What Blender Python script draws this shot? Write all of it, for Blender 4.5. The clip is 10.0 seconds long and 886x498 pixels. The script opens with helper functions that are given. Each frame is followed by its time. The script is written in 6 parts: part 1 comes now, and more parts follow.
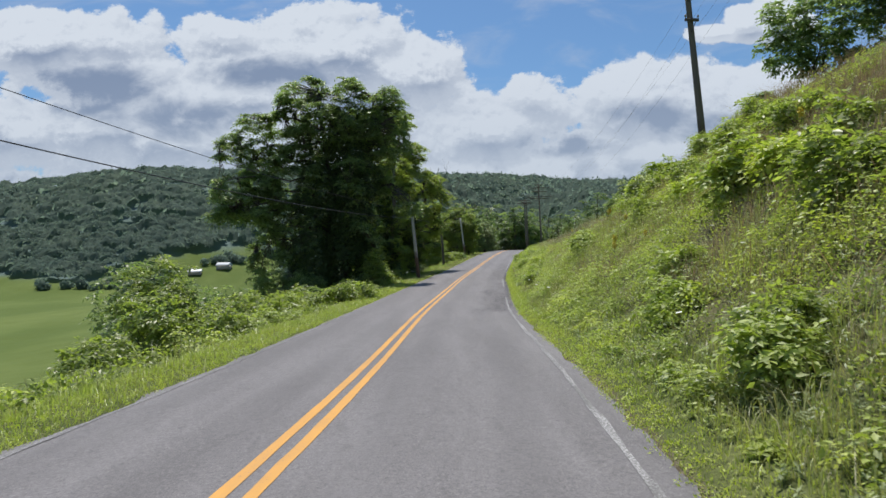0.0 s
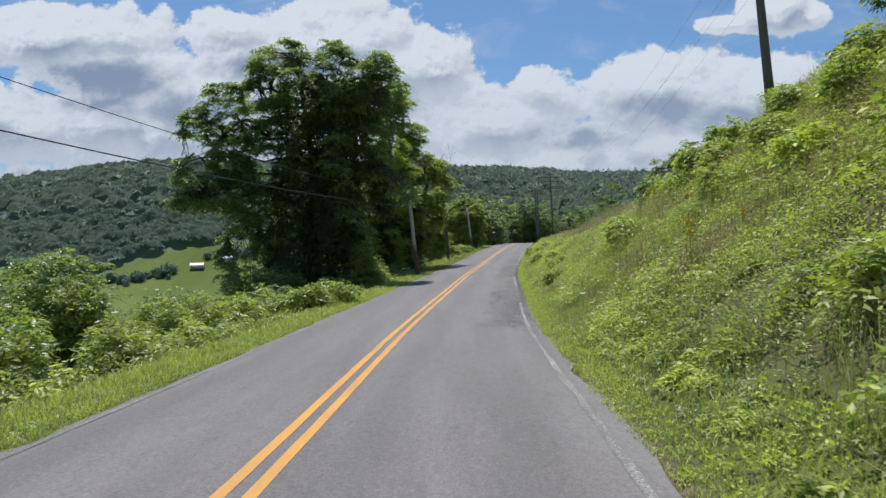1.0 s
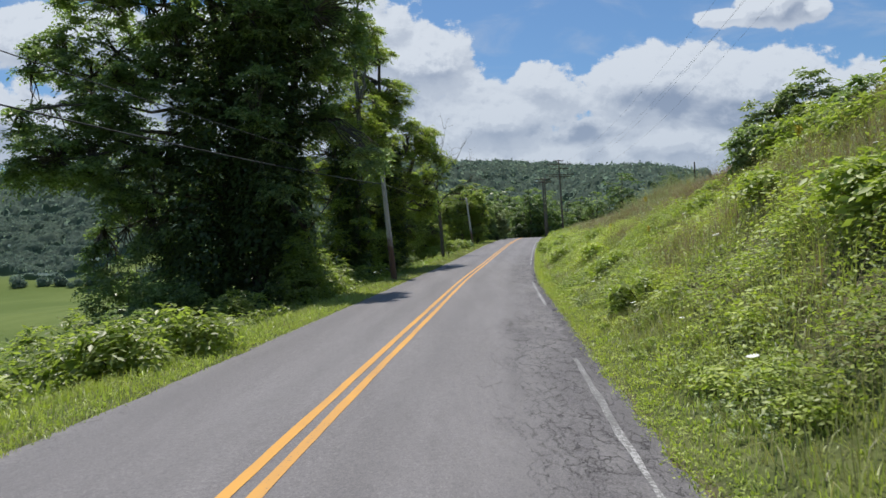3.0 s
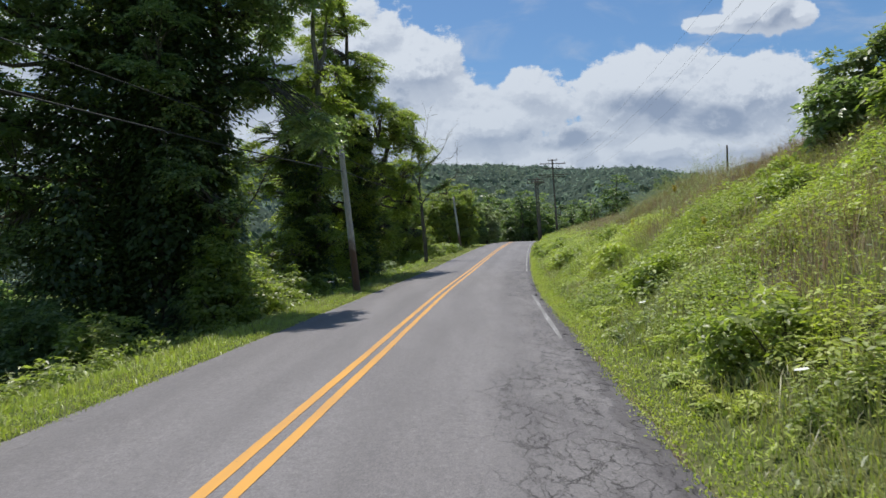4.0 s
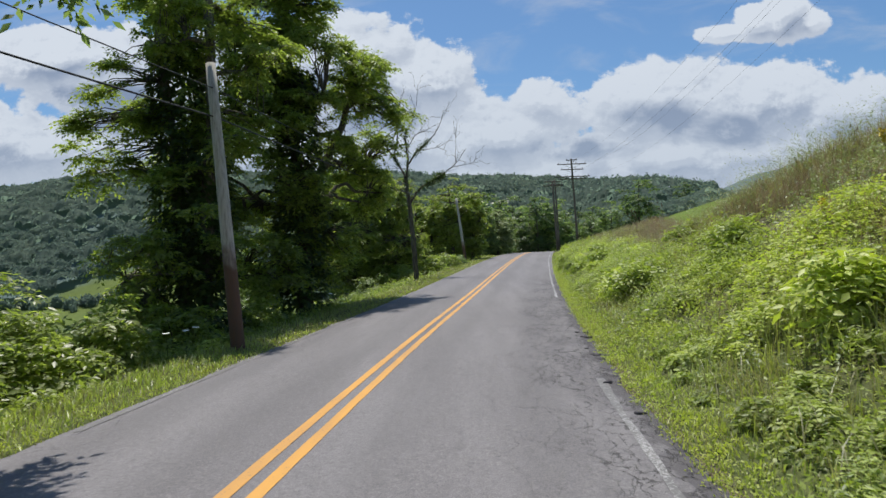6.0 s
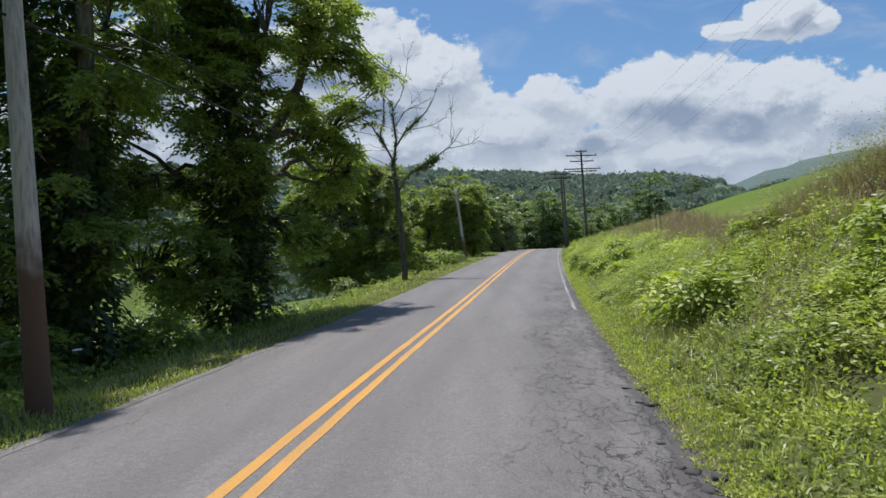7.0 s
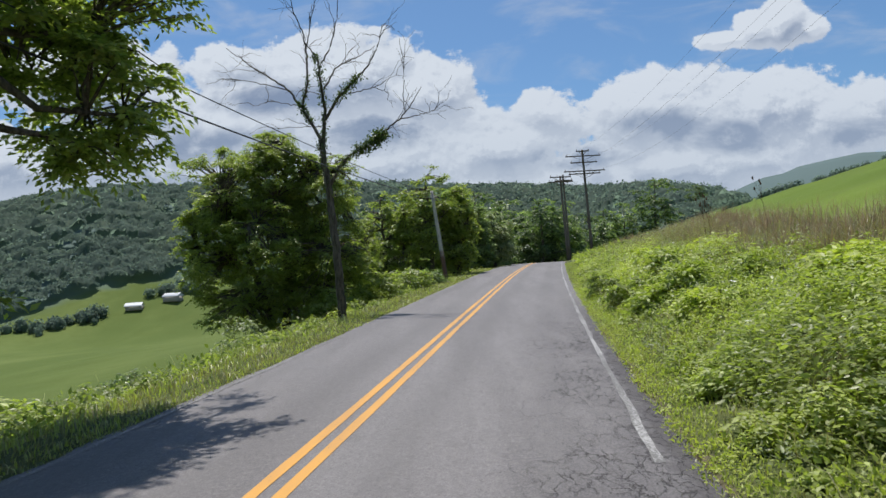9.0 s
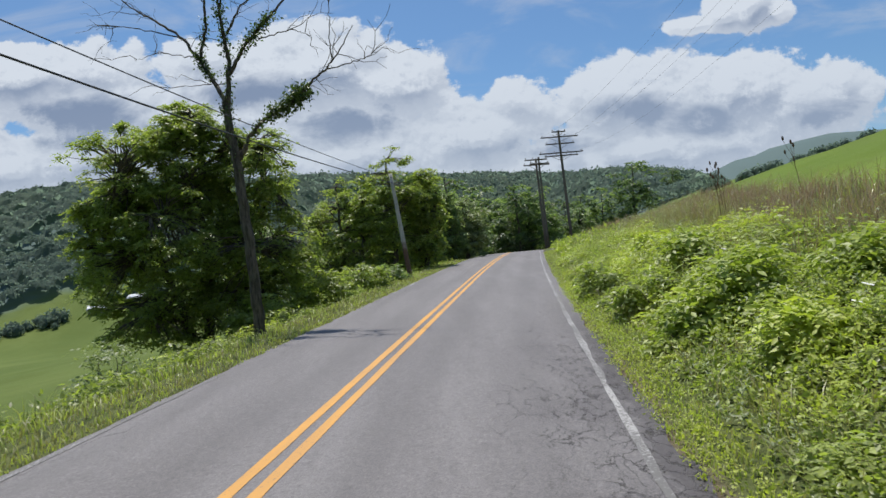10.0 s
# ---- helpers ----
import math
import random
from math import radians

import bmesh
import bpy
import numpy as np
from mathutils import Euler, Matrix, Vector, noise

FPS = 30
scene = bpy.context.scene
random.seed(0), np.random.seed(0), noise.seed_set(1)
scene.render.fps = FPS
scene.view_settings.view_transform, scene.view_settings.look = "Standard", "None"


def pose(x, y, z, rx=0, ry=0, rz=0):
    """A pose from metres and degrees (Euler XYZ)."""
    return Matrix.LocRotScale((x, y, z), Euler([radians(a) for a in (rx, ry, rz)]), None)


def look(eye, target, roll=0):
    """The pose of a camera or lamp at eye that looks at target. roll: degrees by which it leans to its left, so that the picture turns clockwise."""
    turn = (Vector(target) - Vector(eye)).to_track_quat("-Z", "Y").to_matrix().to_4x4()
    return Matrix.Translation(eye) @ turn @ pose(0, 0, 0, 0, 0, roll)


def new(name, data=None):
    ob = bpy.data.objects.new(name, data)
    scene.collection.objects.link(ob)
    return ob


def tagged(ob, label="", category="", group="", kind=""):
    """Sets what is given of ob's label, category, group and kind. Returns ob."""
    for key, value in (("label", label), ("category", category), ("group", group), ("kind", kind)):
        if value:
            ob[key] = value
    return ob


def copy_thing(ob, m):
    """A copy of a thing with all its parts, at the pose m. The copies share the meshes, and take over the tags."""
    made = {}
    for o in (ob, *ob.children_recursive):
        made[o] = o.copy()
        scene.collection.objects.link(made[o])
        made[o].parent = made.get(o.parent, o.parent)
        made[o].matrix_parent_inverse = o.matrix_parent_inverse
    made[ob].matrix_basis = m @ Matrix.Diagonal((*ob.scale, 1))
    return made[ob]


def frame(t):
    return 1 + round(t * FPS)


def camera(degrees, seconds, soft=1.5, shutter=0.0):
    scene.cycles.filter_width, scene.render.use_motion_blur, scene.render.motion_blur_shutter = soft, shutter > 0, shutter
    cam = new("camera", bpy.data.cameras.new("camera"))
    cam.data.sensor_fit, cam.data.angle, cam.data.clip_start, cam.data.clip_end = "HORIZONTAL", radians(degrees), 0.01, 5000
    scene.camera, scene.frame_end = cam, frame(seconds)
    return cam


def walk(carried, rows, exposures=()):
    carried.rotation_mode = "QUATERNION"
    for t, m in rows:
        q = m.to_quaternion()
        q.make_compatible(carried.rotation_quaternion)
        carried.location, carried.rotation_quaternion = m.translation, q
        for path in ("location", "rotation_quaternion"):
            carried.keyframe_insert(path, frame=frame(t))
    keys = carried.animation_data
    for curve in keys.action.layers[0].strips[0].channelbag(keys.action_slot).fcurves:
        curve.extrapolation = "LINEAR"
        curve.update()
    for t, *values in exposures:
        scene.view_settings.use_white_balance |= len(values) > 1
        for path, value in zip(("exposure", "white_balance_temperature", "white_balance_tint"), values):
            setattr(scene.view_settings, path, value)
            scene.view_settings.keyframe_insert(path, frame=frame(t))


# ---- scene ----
cam = camera(64.0, 10.0, shutter=0.08)
PATH = [
    (0, (0.001, 0.000, 1.859), (-0.0195, 2.0000, 1.8715), -1.51),
    (0.5, (0.210, 3.580, 1.829), (0.1752, 5.5802, 1.8310), -1.49),
    (1, (0.383, 7.257, 1.821), (0.3369, 9.2569, 1.8152), -1.58),
    (1.5, (0.465, 10.896, 1.810), (0.4082, 12.8948, 1.7999), -1.86),
    (2, (0.590, 14.622, 1.710), (0.5320, 16.6211, 1.7000), -2.10),
    (3.5, (0.939, 25.151, 1.598), (0.8986, 27.1508, 1.5818), -2.22),
    (4, (1.197, 28.834, 1.497), (1.1728, 30.8342, 1.4960), -2.37),
    (4.5, (1.436, 32.356, 1.468), (1.4182, 34.3561, 1.4828), -2.76),
    (5, (1.733, 35.726, 1.486), (1.7105, 37.7259, 1.5172), -3.06),
    (5.5, (1.887, 39.204, 1.506), (1.8473, 41.2036, 1.5421), -2.94),
    (7, (2.530, 48.592, 1.569), (2.4566, 50.5906, 1.5918), -2.30),
    (7.5, (2.756, 51.651, 1.614), (2.6938, 53.6496, 1.6471), -2.26),
    (8, (3.068, 54.602, 1.691), (3.0260, 56.6010, 1.7554), -2.53),
    (8.5, (3.324, 57.546, 1.749), (3.2722, 59.5439, 1.8263), -2.95),
    (9, (3.650, 60.546, 1.789), (3.5840, 62.5438, 1.8534), -3.64),
    (9.5, (3.959, 63.508, 1.821), (3.9160, 65.5070, 1.8707), -4.53),
    (10, (4.273, 66.375, 1.900), (4.2697, 68.3749, 1.9336), -5.32),
]
walk(cam, [(t, look(eye, target, roll)) for t, eye, target, roll in PATH])

# ---- daylight ----
SUN_TO = Vector((-0.27, 0.96, 0.0)).normalized()
SUN_UP = radians(68)
sun = new("sun", bpy.data.lights.new("sun", "SUN"))
sun.data.energy, sun.data.angle, sun.data.color = 4.9, radians(0.55), (1.0, 0.955, 0.88)
sun_way = Vector((SUN_TO.x * math.cos(SUN_UP), SUN_TO.y * math.cos(SUN_UP), math.sin(SUN_UP)))
sun.matrix_world = look((0, 0, 60), Vector((0, 0, 60)) - sun_way)


class Nodes:
    """Short hand for node trees."""

    def __init__(self, tree):
        self.tree = tree
        tree.nodes.clear()

    def put(self, kind, **sets):
        node = self.tree.nodes.new(kind)
        if "operation" in sets:
            node.operation = sets["operation"]
        if "use_clamp" in sets:
            node.use_clamp = sets["use_clamp"]
        if "interpolation_type" in sets:
            node.interpolation_type = sets["interpolation_type"]
        if "data_type" in sets:
            node.data_type = sets["data_type"]
        if "blend_type" in sets:
            node.blend_type = sets["blend_type"]
        if "feature" in sets:
            node.feature = sets["feature"]
        if "attribute_name" in sets:
            node.attribute_name = sets["attribute_name"]
        if "node_tree" in sets:
            node.node_tree = sets["node_tree"]
        return node

    def wire(self, out, into):
        self.tree.links.new(out, into)

    def feed(self, socket, value):
        if isinstance(value, bpy.types.NodeSocket):
            self.wire(value, socket)
        elif value is not None:
            socket.default_value = value

    def math(self, op, a, b=None, c=None, clamp=False):
        node = self.put("ShaderNodeMath", operation=op, use_clamp=clamp)
        for n, v in enumerate((a, b, c)):
            self.feed(node.inputs[n], v)
        return node.outputs[0]

    def vec(self, op, a, b=None):
        node = self.put("ShaderNodeVectorMath", operation=op)
        self.feed(node.inputs[0], a)
        self.feed(node.inputs[1], b)
        return node.outputs["Value"] if op in ("LENGTH", "DISTANCE", "DOT_PRODUCT") else node.outputs[0]

    def span(self, value, a, b, c=0.0, d=1.0, smooth=True):
        node = self.put("ShaderNodeMapRange", interpolation_type="SMOOTHSTEP" if smooth else "LINEAR")
        self.feed(node.inputs["Value"], value)
        for key, v in (("From Min", a), ("From Max", b), ("To Min", c), ("To Max", d)):
            self.feed(node.inputs[key], v)
        return node.outputs[0]

    def noise(self, vector, scale, detail=4.0, rough=0.55, warp=0.0):
        node = self.put("ShaderNodeTexNoise")
        self.feed(node.inputs["Vector"], vector)
        for key, v in (("Scale", scale), ("Detail", detail), ("Roughness", rough), ("Distortion", warp)):
            node.inputs[key].default_value = v
        return node.outputs["Fac"]

    def mix(self, fac, a, b, blend="MIX"):
        node = self.put("ShaderNodeMix", data_type="RGBA", blend_type=blend)
        self.feed(node.inputs[0], fac)
        for socket, v in ((node.inputs[6], a), (node.inputs[7], b)):
            self.feed(socket, (*v, 1.0) if isinstance(v, tuple) and len(v) == 3 else v)
        return node.outputs[2]

    def xyz(self, vector):
        node = self.put("ShaderNodeSeparateXYZ")
        self.feed(node.inputs[0], vector)
        return node.outputs

    def join(self, x, y, z):
        node = self.put("ShaderNodeCombineXYZ")
        for n, v in enumerate((x, y, z)):
            self.feed(node.inputs[n], v)
        return node.outputs[0]


# Cumulus: centre (across, up) as slopes from the valley's axis, half widths, weight.
CUMULUS = [
    (-0.18, 0.285, 0.20, 0.075, 1.0), (-0.05, 0.255, 0.09, 0.06, 0.9), (-0.30, 0.315, 0.10, 0.04, 0.75),
    (-0.56, 0.315, 0.20, 0.055, 0.95), (-0.50, 0.265, 0.14, 0.05, 0.9), (-0.41, 0.225, 0.10, 0.04, 0.85), (-0.66, 0.20, 0.18, 0.06, 0.9), (-0.36, 0.165, 0.24, 0.06, 0.9), (-0.52, 0.19, 0.22, 0.06, 0.9), (-0.30, 0.225, 0.14, 0.05, 0.85),
    (-0.12, 0.16, 0.20, 0.06, 0.9), (0.06, 0.17, 0.13, 0.06, 0.9), (0.13, 0.215, 0.07, 0.045, 0.85),
    (0.27, 0.205, 0.12, 0.07, 1.0), (0.42, 0.20, 0.13, 0.075, 1.0), (0.55, 0.18, 0.12, 0.06, 0.9),
    (0.30, 0.13, 0.30, 0.05, 0.9), (0.385, 0.300, 0.050, 0.017, 0.8), (0.425, 0.313, 0.042, 0.034, 0.95), (0.462, 0.320, 0.045, 0.040, 1.0), (0.495, 0.306, 0.035, 0.022, 0.8),
    (-0.14, 0.205, 0.13, 0.045, 0.9), (-0.60, 0.185, 0.12, 0.04, 0.9), (0.78, 0.21, 0.10, 0.05, 0.8), (0.0, 0.10, 0.9, 0.05, 0.8),
]

# Grey undersides, in the same measure.
UNDERSIDES = [(-0.53, 0.25, 0.15, 0.05), (-0.38, 0.20, 0.12, 0.04), (-0.62, 0.13, 0.14, 0.035), (-0.26, 0.26, 0.12, 0.03), (-0.10, 0.21, 0.12, 0.035), (0.29, 0.185, 0.08, 0.035), (0.40, 0.165, 0.09, 0.03), (0.16, 0.15, 0.10, 0.025), (0.56, 0.15, 0.10, 0.03)]


def cloud_field():
    tree = bpy.data.node_groups.new("cloud_field", "ShaderNodeTree")
    tree.interface.new_socket("Place", in_out="INPUT", socket_type="NodeSocketVector")
    tree.interface.new_socket("Field", in_out="OUTPUT", socket_type="NodeSocketFloat")
    n = Nodes(tree)
    place, out = n.put("NodeGroupInput").outputs[0], n.put("NodeGroupOutput").inputs[0]
    total = None
    for cx, cy, rx, ry, weight in CUMULUS:
        off = n.vec("MULTIPLY", n.vec("SUBTRACT", place, (cx, cy, 0)), (1 / rx, 1 / ry, 0))
        hill = n.math("MULTIPLY", n.math("MAXIMUM", n.math("SUBTRACT", 1.0, n.vec("LENGTH", off)), -1.0), weight)
        total = hill if total is None else n.math("SMOOTH_MAX", total, hill, 0.25)
    big = n.math("SUBTRACT", n.noise(place, 7.0, 3.0, 0.5), 0.5)
    fine = n.math("SUBTRACT", n.noise(n.vec("MULTIPLY", place, (1.0, 1.25, 1.0)), 20.0, 9.0, 0.66), 0.5)
    billow = n.put("ShaderNodeTexVoronoi", feature="SMOOTH_F1")
    n.wire(place, billow.inputs["Vector"])
    billow.inputs["Scale"].default_value = 26.0
    billow.inputs["Smoothness"].default_value = 0.6
    puff = n.math("SUBTRACT", 0.42, billow.outputs["Distance"])
    total = n.math("ADD", total, n.math("MULTIPLY", big, 1.1))
    total = n.math("ADD", total, n.math("MULTIPLY", fine, 0.92))
    n.wire(n.math("ADD", total, n.math("MULTIPLY", puff, 0.34)), out)
    return tree


world = bpy.data.worlds.new("sky")
scene.world = world
world.use_nodes = True
n = Nodes(world.node_tree)
sky = n.put("ShaderNodeTexSky")
sky.sky_type, sky.sun_disc, sky.sun_elevation = "NISHITA", False, SUN_UP
sky.air_density, sky.dust_density, sky.ozone_density, sky.altitude = 1.0, 1.2, 1.4, 250
sky.sun_rotation = math.atan2(SUN_TO.x, SUN_TO.y)
way = n.put("ShaderNodeTexCoord").outputs["Generated"]
wx, wy, wz = n.xyz(way)
depth = n.math("MAXIMUM", n.math("ABSOLUTE", wy), 0.25)
place = n.join(n.math("DIVIDE", wx, depth), n.math("DIVIDE", wz, depth), 0.0)
field_tree = cloud_field()


def field(at):
    group = n.put("ShaderNodeGroup", node_tree=field_tree)
    n.wire(at, group.inputs[0])
    return group.outputs[0]


here, above, close = field(place), field(n.vec("ADD", place, (-0.010, 0.024, 0.0))), field(n.vec("ADD", place, (-0.003, 0.007, 0.0)))
cover = n.span(here, 0.0, 0.13)
lit = n.math("ADD", n.math("MULTIPLY", n.span(n.math("SUBTRACT", here, above), -0.20, 0.16), 0.6), n.math("MULTIPLY", n.span(n.math("SUBTRACT", here, close), -0.09, 0.09), 0.4))
thick = n.span(here, 0.10, 0.80)
low = n.span(n.xyz(place)[1], 0.07, 0.30)
# grey bellies, long and low
belly = None
for cx, cy, rx, ry in UNDERSIDES:
    off = n.vec("MULTIPLY", n.vec("SUBTRACT", place, (cx, cy, 0)), (1 / rx, 1 / ry, 0))
    spread = n.math("MAXIMUM", n.math("SUBTRACT", 1.0, n.vec("LENGTH", off)), -1.0)
    belly = spread if belly is None else n.math("SMOOTH_MAX", belly, spread, 0.3)
belly = n.math("ADD", belly, n.math("MULTIPLY", n.math("SUBTRACT", n.noise(n.vec("MULTIPLY", place, (1.0, 1.6, 1.0)), 9.0, 7.0, 0.6, 0.3), 0.5), 2.4))
belly = n.math("MULTIPLY", n.span(belly, -0.15, 0.75), n.span(here, 0.05, 0.45))
shade = n.math("MULTIPLY", n.math("SUBTRACT", 1.0, lit), n.math("ADD", 0.36, n.math("MULTIPLY", thick, 0.46)))
shade = n.math("MAXIMUM", shade, n.math("MULTIPLY", belly, 0.92))
cloud = n.mix(shade, (0.655, 0.715, 0.80), (0.180, 0.250, 0.39))
cloud = n.mix(n.math("MULTIPLY", n.math("SUBTRACT", 1.0, low), 0.45), cloud, (0.43, 0.51, 0.62))
blue = n.mix(1.0, sky.outputs[0], (0.062, 0.086, 0.106), "MULTIPLY")
veil = n.span(n.noise(n.vec("MULTIPLY", place, (1.0, 3.2, 1.0)), 5.0, 6.0, 0.6, 0.6), 0.46, 0.72, 0.0, 0.42)
blue = n.mix(veil, blue, (0.50, 0.56, 0.66))
both = n.mix(cover, blue, cloud)
back = n.put("ShaderNodeBackground")
n.wire(both, back.inputs["Color"])
back.inputs["Strength"].default_value = 1.0
n.wire(back.outputs[0], n.put("ShaderNodeOutputWorld").inputs[0])
scene.view_settings.exposure = 0.0


# ---- materials ----
def material(name, rough=0.8, spec=0.3):
    mat = bpy.data.materials.new(name)
    mat.use_nodes = True
    n = Nodes(mat.node_tree)
    shader, out = n.put("ShaderNodeBsdfPrincipled"), n.put("ShaderNodeOutputMaterial")
    shader.inputs["Roughness"].default_value = rough
    shader.inputs["Specular IOR Level"].default_value = spec
    n.wire(shader.outputs[0], out.inputs[0])
    return mat, n, shader, out


def bump(n, shader, height, strength, distance):
    node = n.put("ShaderNodeBump")
    n.feed(node.inputs["Height"], height)
    node.inputs["Strength"].default_value, node.inputs["Distance"].default_value = strength, distance
    n.wire(node.outputs[0], shader.inputs["Normal"])


def leaf_material(name, dark, bright, tint, glow=0.35, rough=0.5, seen_through=(1.45, 1.65, 0.70)):
    """Leaves that vary one by one and let light through."""
    mat, n, shader, out = material(name, rough, 0.5)
    lot = n.put("ShaderNodeNewGeometry").outputs["Random Per Island"]
    spot = n.put("ShaderNodeTexCoord").outputs["Object"]
    patch = n.span(n.noise(spot, 0.55, 3.0), 0.35, 0.65)
    tone = n.mix(lot, dark, bright)
    tone = n.mix(n.math("MULTIPLY", patch, 0.55), tone, tint)
    n.wire(tone, shader.inputs["Base Color"])
    thin = n.put("ShaderNodeBsdfTranslucent")
    n.wire(n.mix(1.0, tone, seen_through, "MULTIPLY"), thin.inputs["Color"])
    blend = n.put("ShaderNodeMixShader")
    blend.inputs[0].default_value = glow
    n.wire(shader.outputs[0], blend.inputs[1])
    n.wire(thin.outputs[0], blend.inputs[2])
    n.wire(blend.outputs[0], out.inputs[0])
    return mat


LEAF_TREE = leaf_material("tree_leaves", (0.085, 0.128, 0.046), (0.33, 0.395, 0.19), (0.175, 0.225, 0.09), 0.52, 0.34, (1.35, 1.55, 0.78))
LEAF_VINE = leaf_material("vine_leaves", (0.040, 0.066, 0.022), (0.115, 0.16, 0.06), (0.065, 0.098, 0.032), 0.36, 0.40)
LEAF_LIGHT = leaf_material("young_leaves", (0.125, 0.165, 0.044), (0.36, 0.405, 0.135), (0.24, 0.275, 0.070), 0.52, 0.40)
LEAF_WEED = leaf_material("weed_leaves", (0.15, 0.205, 0.045), (0.455, 0.525, 0.130), (0.32, 0.355, 0.078), 0.34, 0.52)
LEAF_BRIGHT = leaf_material("sumac_leaves", (0.27, 0.33, 0.060), (0.52, 0.58, 0.125), (0.45, 0.47, 0.085), 0.36, 0.52)
LEAF_GREY = leaf_material("silvery_leaves", (0.15, 0.195, 0.095), (0.37, 0.42, 0.23), (0.25, 0.285, 0.13), 0.30, 0.50)
LEAF_FAR = leaf_material("wood_leaves", (0.055, 0.090, 0.045), (0.17, 0.22, 0.105), (0.095, 0.14, 0.07), 0.5, 0.45)
GRASS = leaf_material("grass_blades", (0.19, 0.235, 0.075), (0.46, 0.48, 0.19), (0.38, 0.38, 0.13), 0.32, 0.38)
GRASS_VERGE = leaf_material("verge_blades", (0.24, 0.30, 0.07), (0.48, 0.53, 0.16), (0.42, 0.44, 0.11), 0.36, 0.42)
GRASS_DRY = leaf_material("dry_grass", (0.15, 0.115, 0.07), (0.40, 0.335, 0.23), (0.25, 0.195, 0.115), 0.36, 0.6, (1.25, 1.1, 0.9))
GRASS_OLIVE = leaf_material("olive_grass", (0.15, 0.155, 0.07), (0.36, 0.35, 0.18), (0.30, 0.28, 0.13), 0.30, 0.45, (1.35, 1.4, 0.8))


def bark_material(name, dark, light):
    mat, n, shader, out = material(name, 0.9, 0.2)
    spot = n.put("ShaderNodeTexCoord").outputs["Object"]
    ridge = n.noise(n.vec("MULTIPLY", spot, (1.0, 1.0, 0.16)), 14.0, 6.0, 0.65)
    patch = n.noise(spot, 1.3, 3.0)
    tone = n.mix(n.span(ridge, 0.35, 0.65), dark, light)
    tone = n.mix(n.math("MULTIPLY", n.span(patch, 0.5, 0.7), 0.4), tone, (0.10, 0.11, 0.07))
    n.wire(tone, shader.inputs["Base Color"])
    bump(n, shader, ridge, 0.8, 0.03)
    return mat


BARK = bark_material("bark", (0.05, 0.042, 0.033), (0.15, 0.13, 0.105))
BARK_GREY = bark_material("grey_bark", (0.09, 0.082, 0.07), (0.24, 0.22, 0.19))


def pole_material(name, low, high):
    mat, n, shader, out = material(name, 0.85, 0.2)
    spot = n.put("ShaderNodeTexCoord").outputs["Object"]
    grain = n.noise(n.vec("MULTIPLY", spot, (1.0, 1.0, 0.05)), 30.0, 5.0, 0.6)
    stain = n.math("ADD", n.xyz(spot)[2], n.math("MULTIPLY", n.noise(spot, 2.0, 4.0), 1.2))
    tone = n.mix(n.span(stain, 2.3, 2.9), low, high)
    n.wire(n.mix(n.math("MULTIPLY", n.span(grain, 0.4, 0.7), 0.5), tone, (0.10, 0.085, 0.07)), shader.inputs["Base Color"])
    bump(n, shader, grain, 0.5, 0.01)
    return mat


POLE = pole_material("weathered_pole", (0.15, 0.085, 0.06), (0.52, 0.485, 0.43))
POLE_DARK = pole_material("dark_pole", (0.10, 0.085, 0.07), (0.16, 0.14, 0.12))


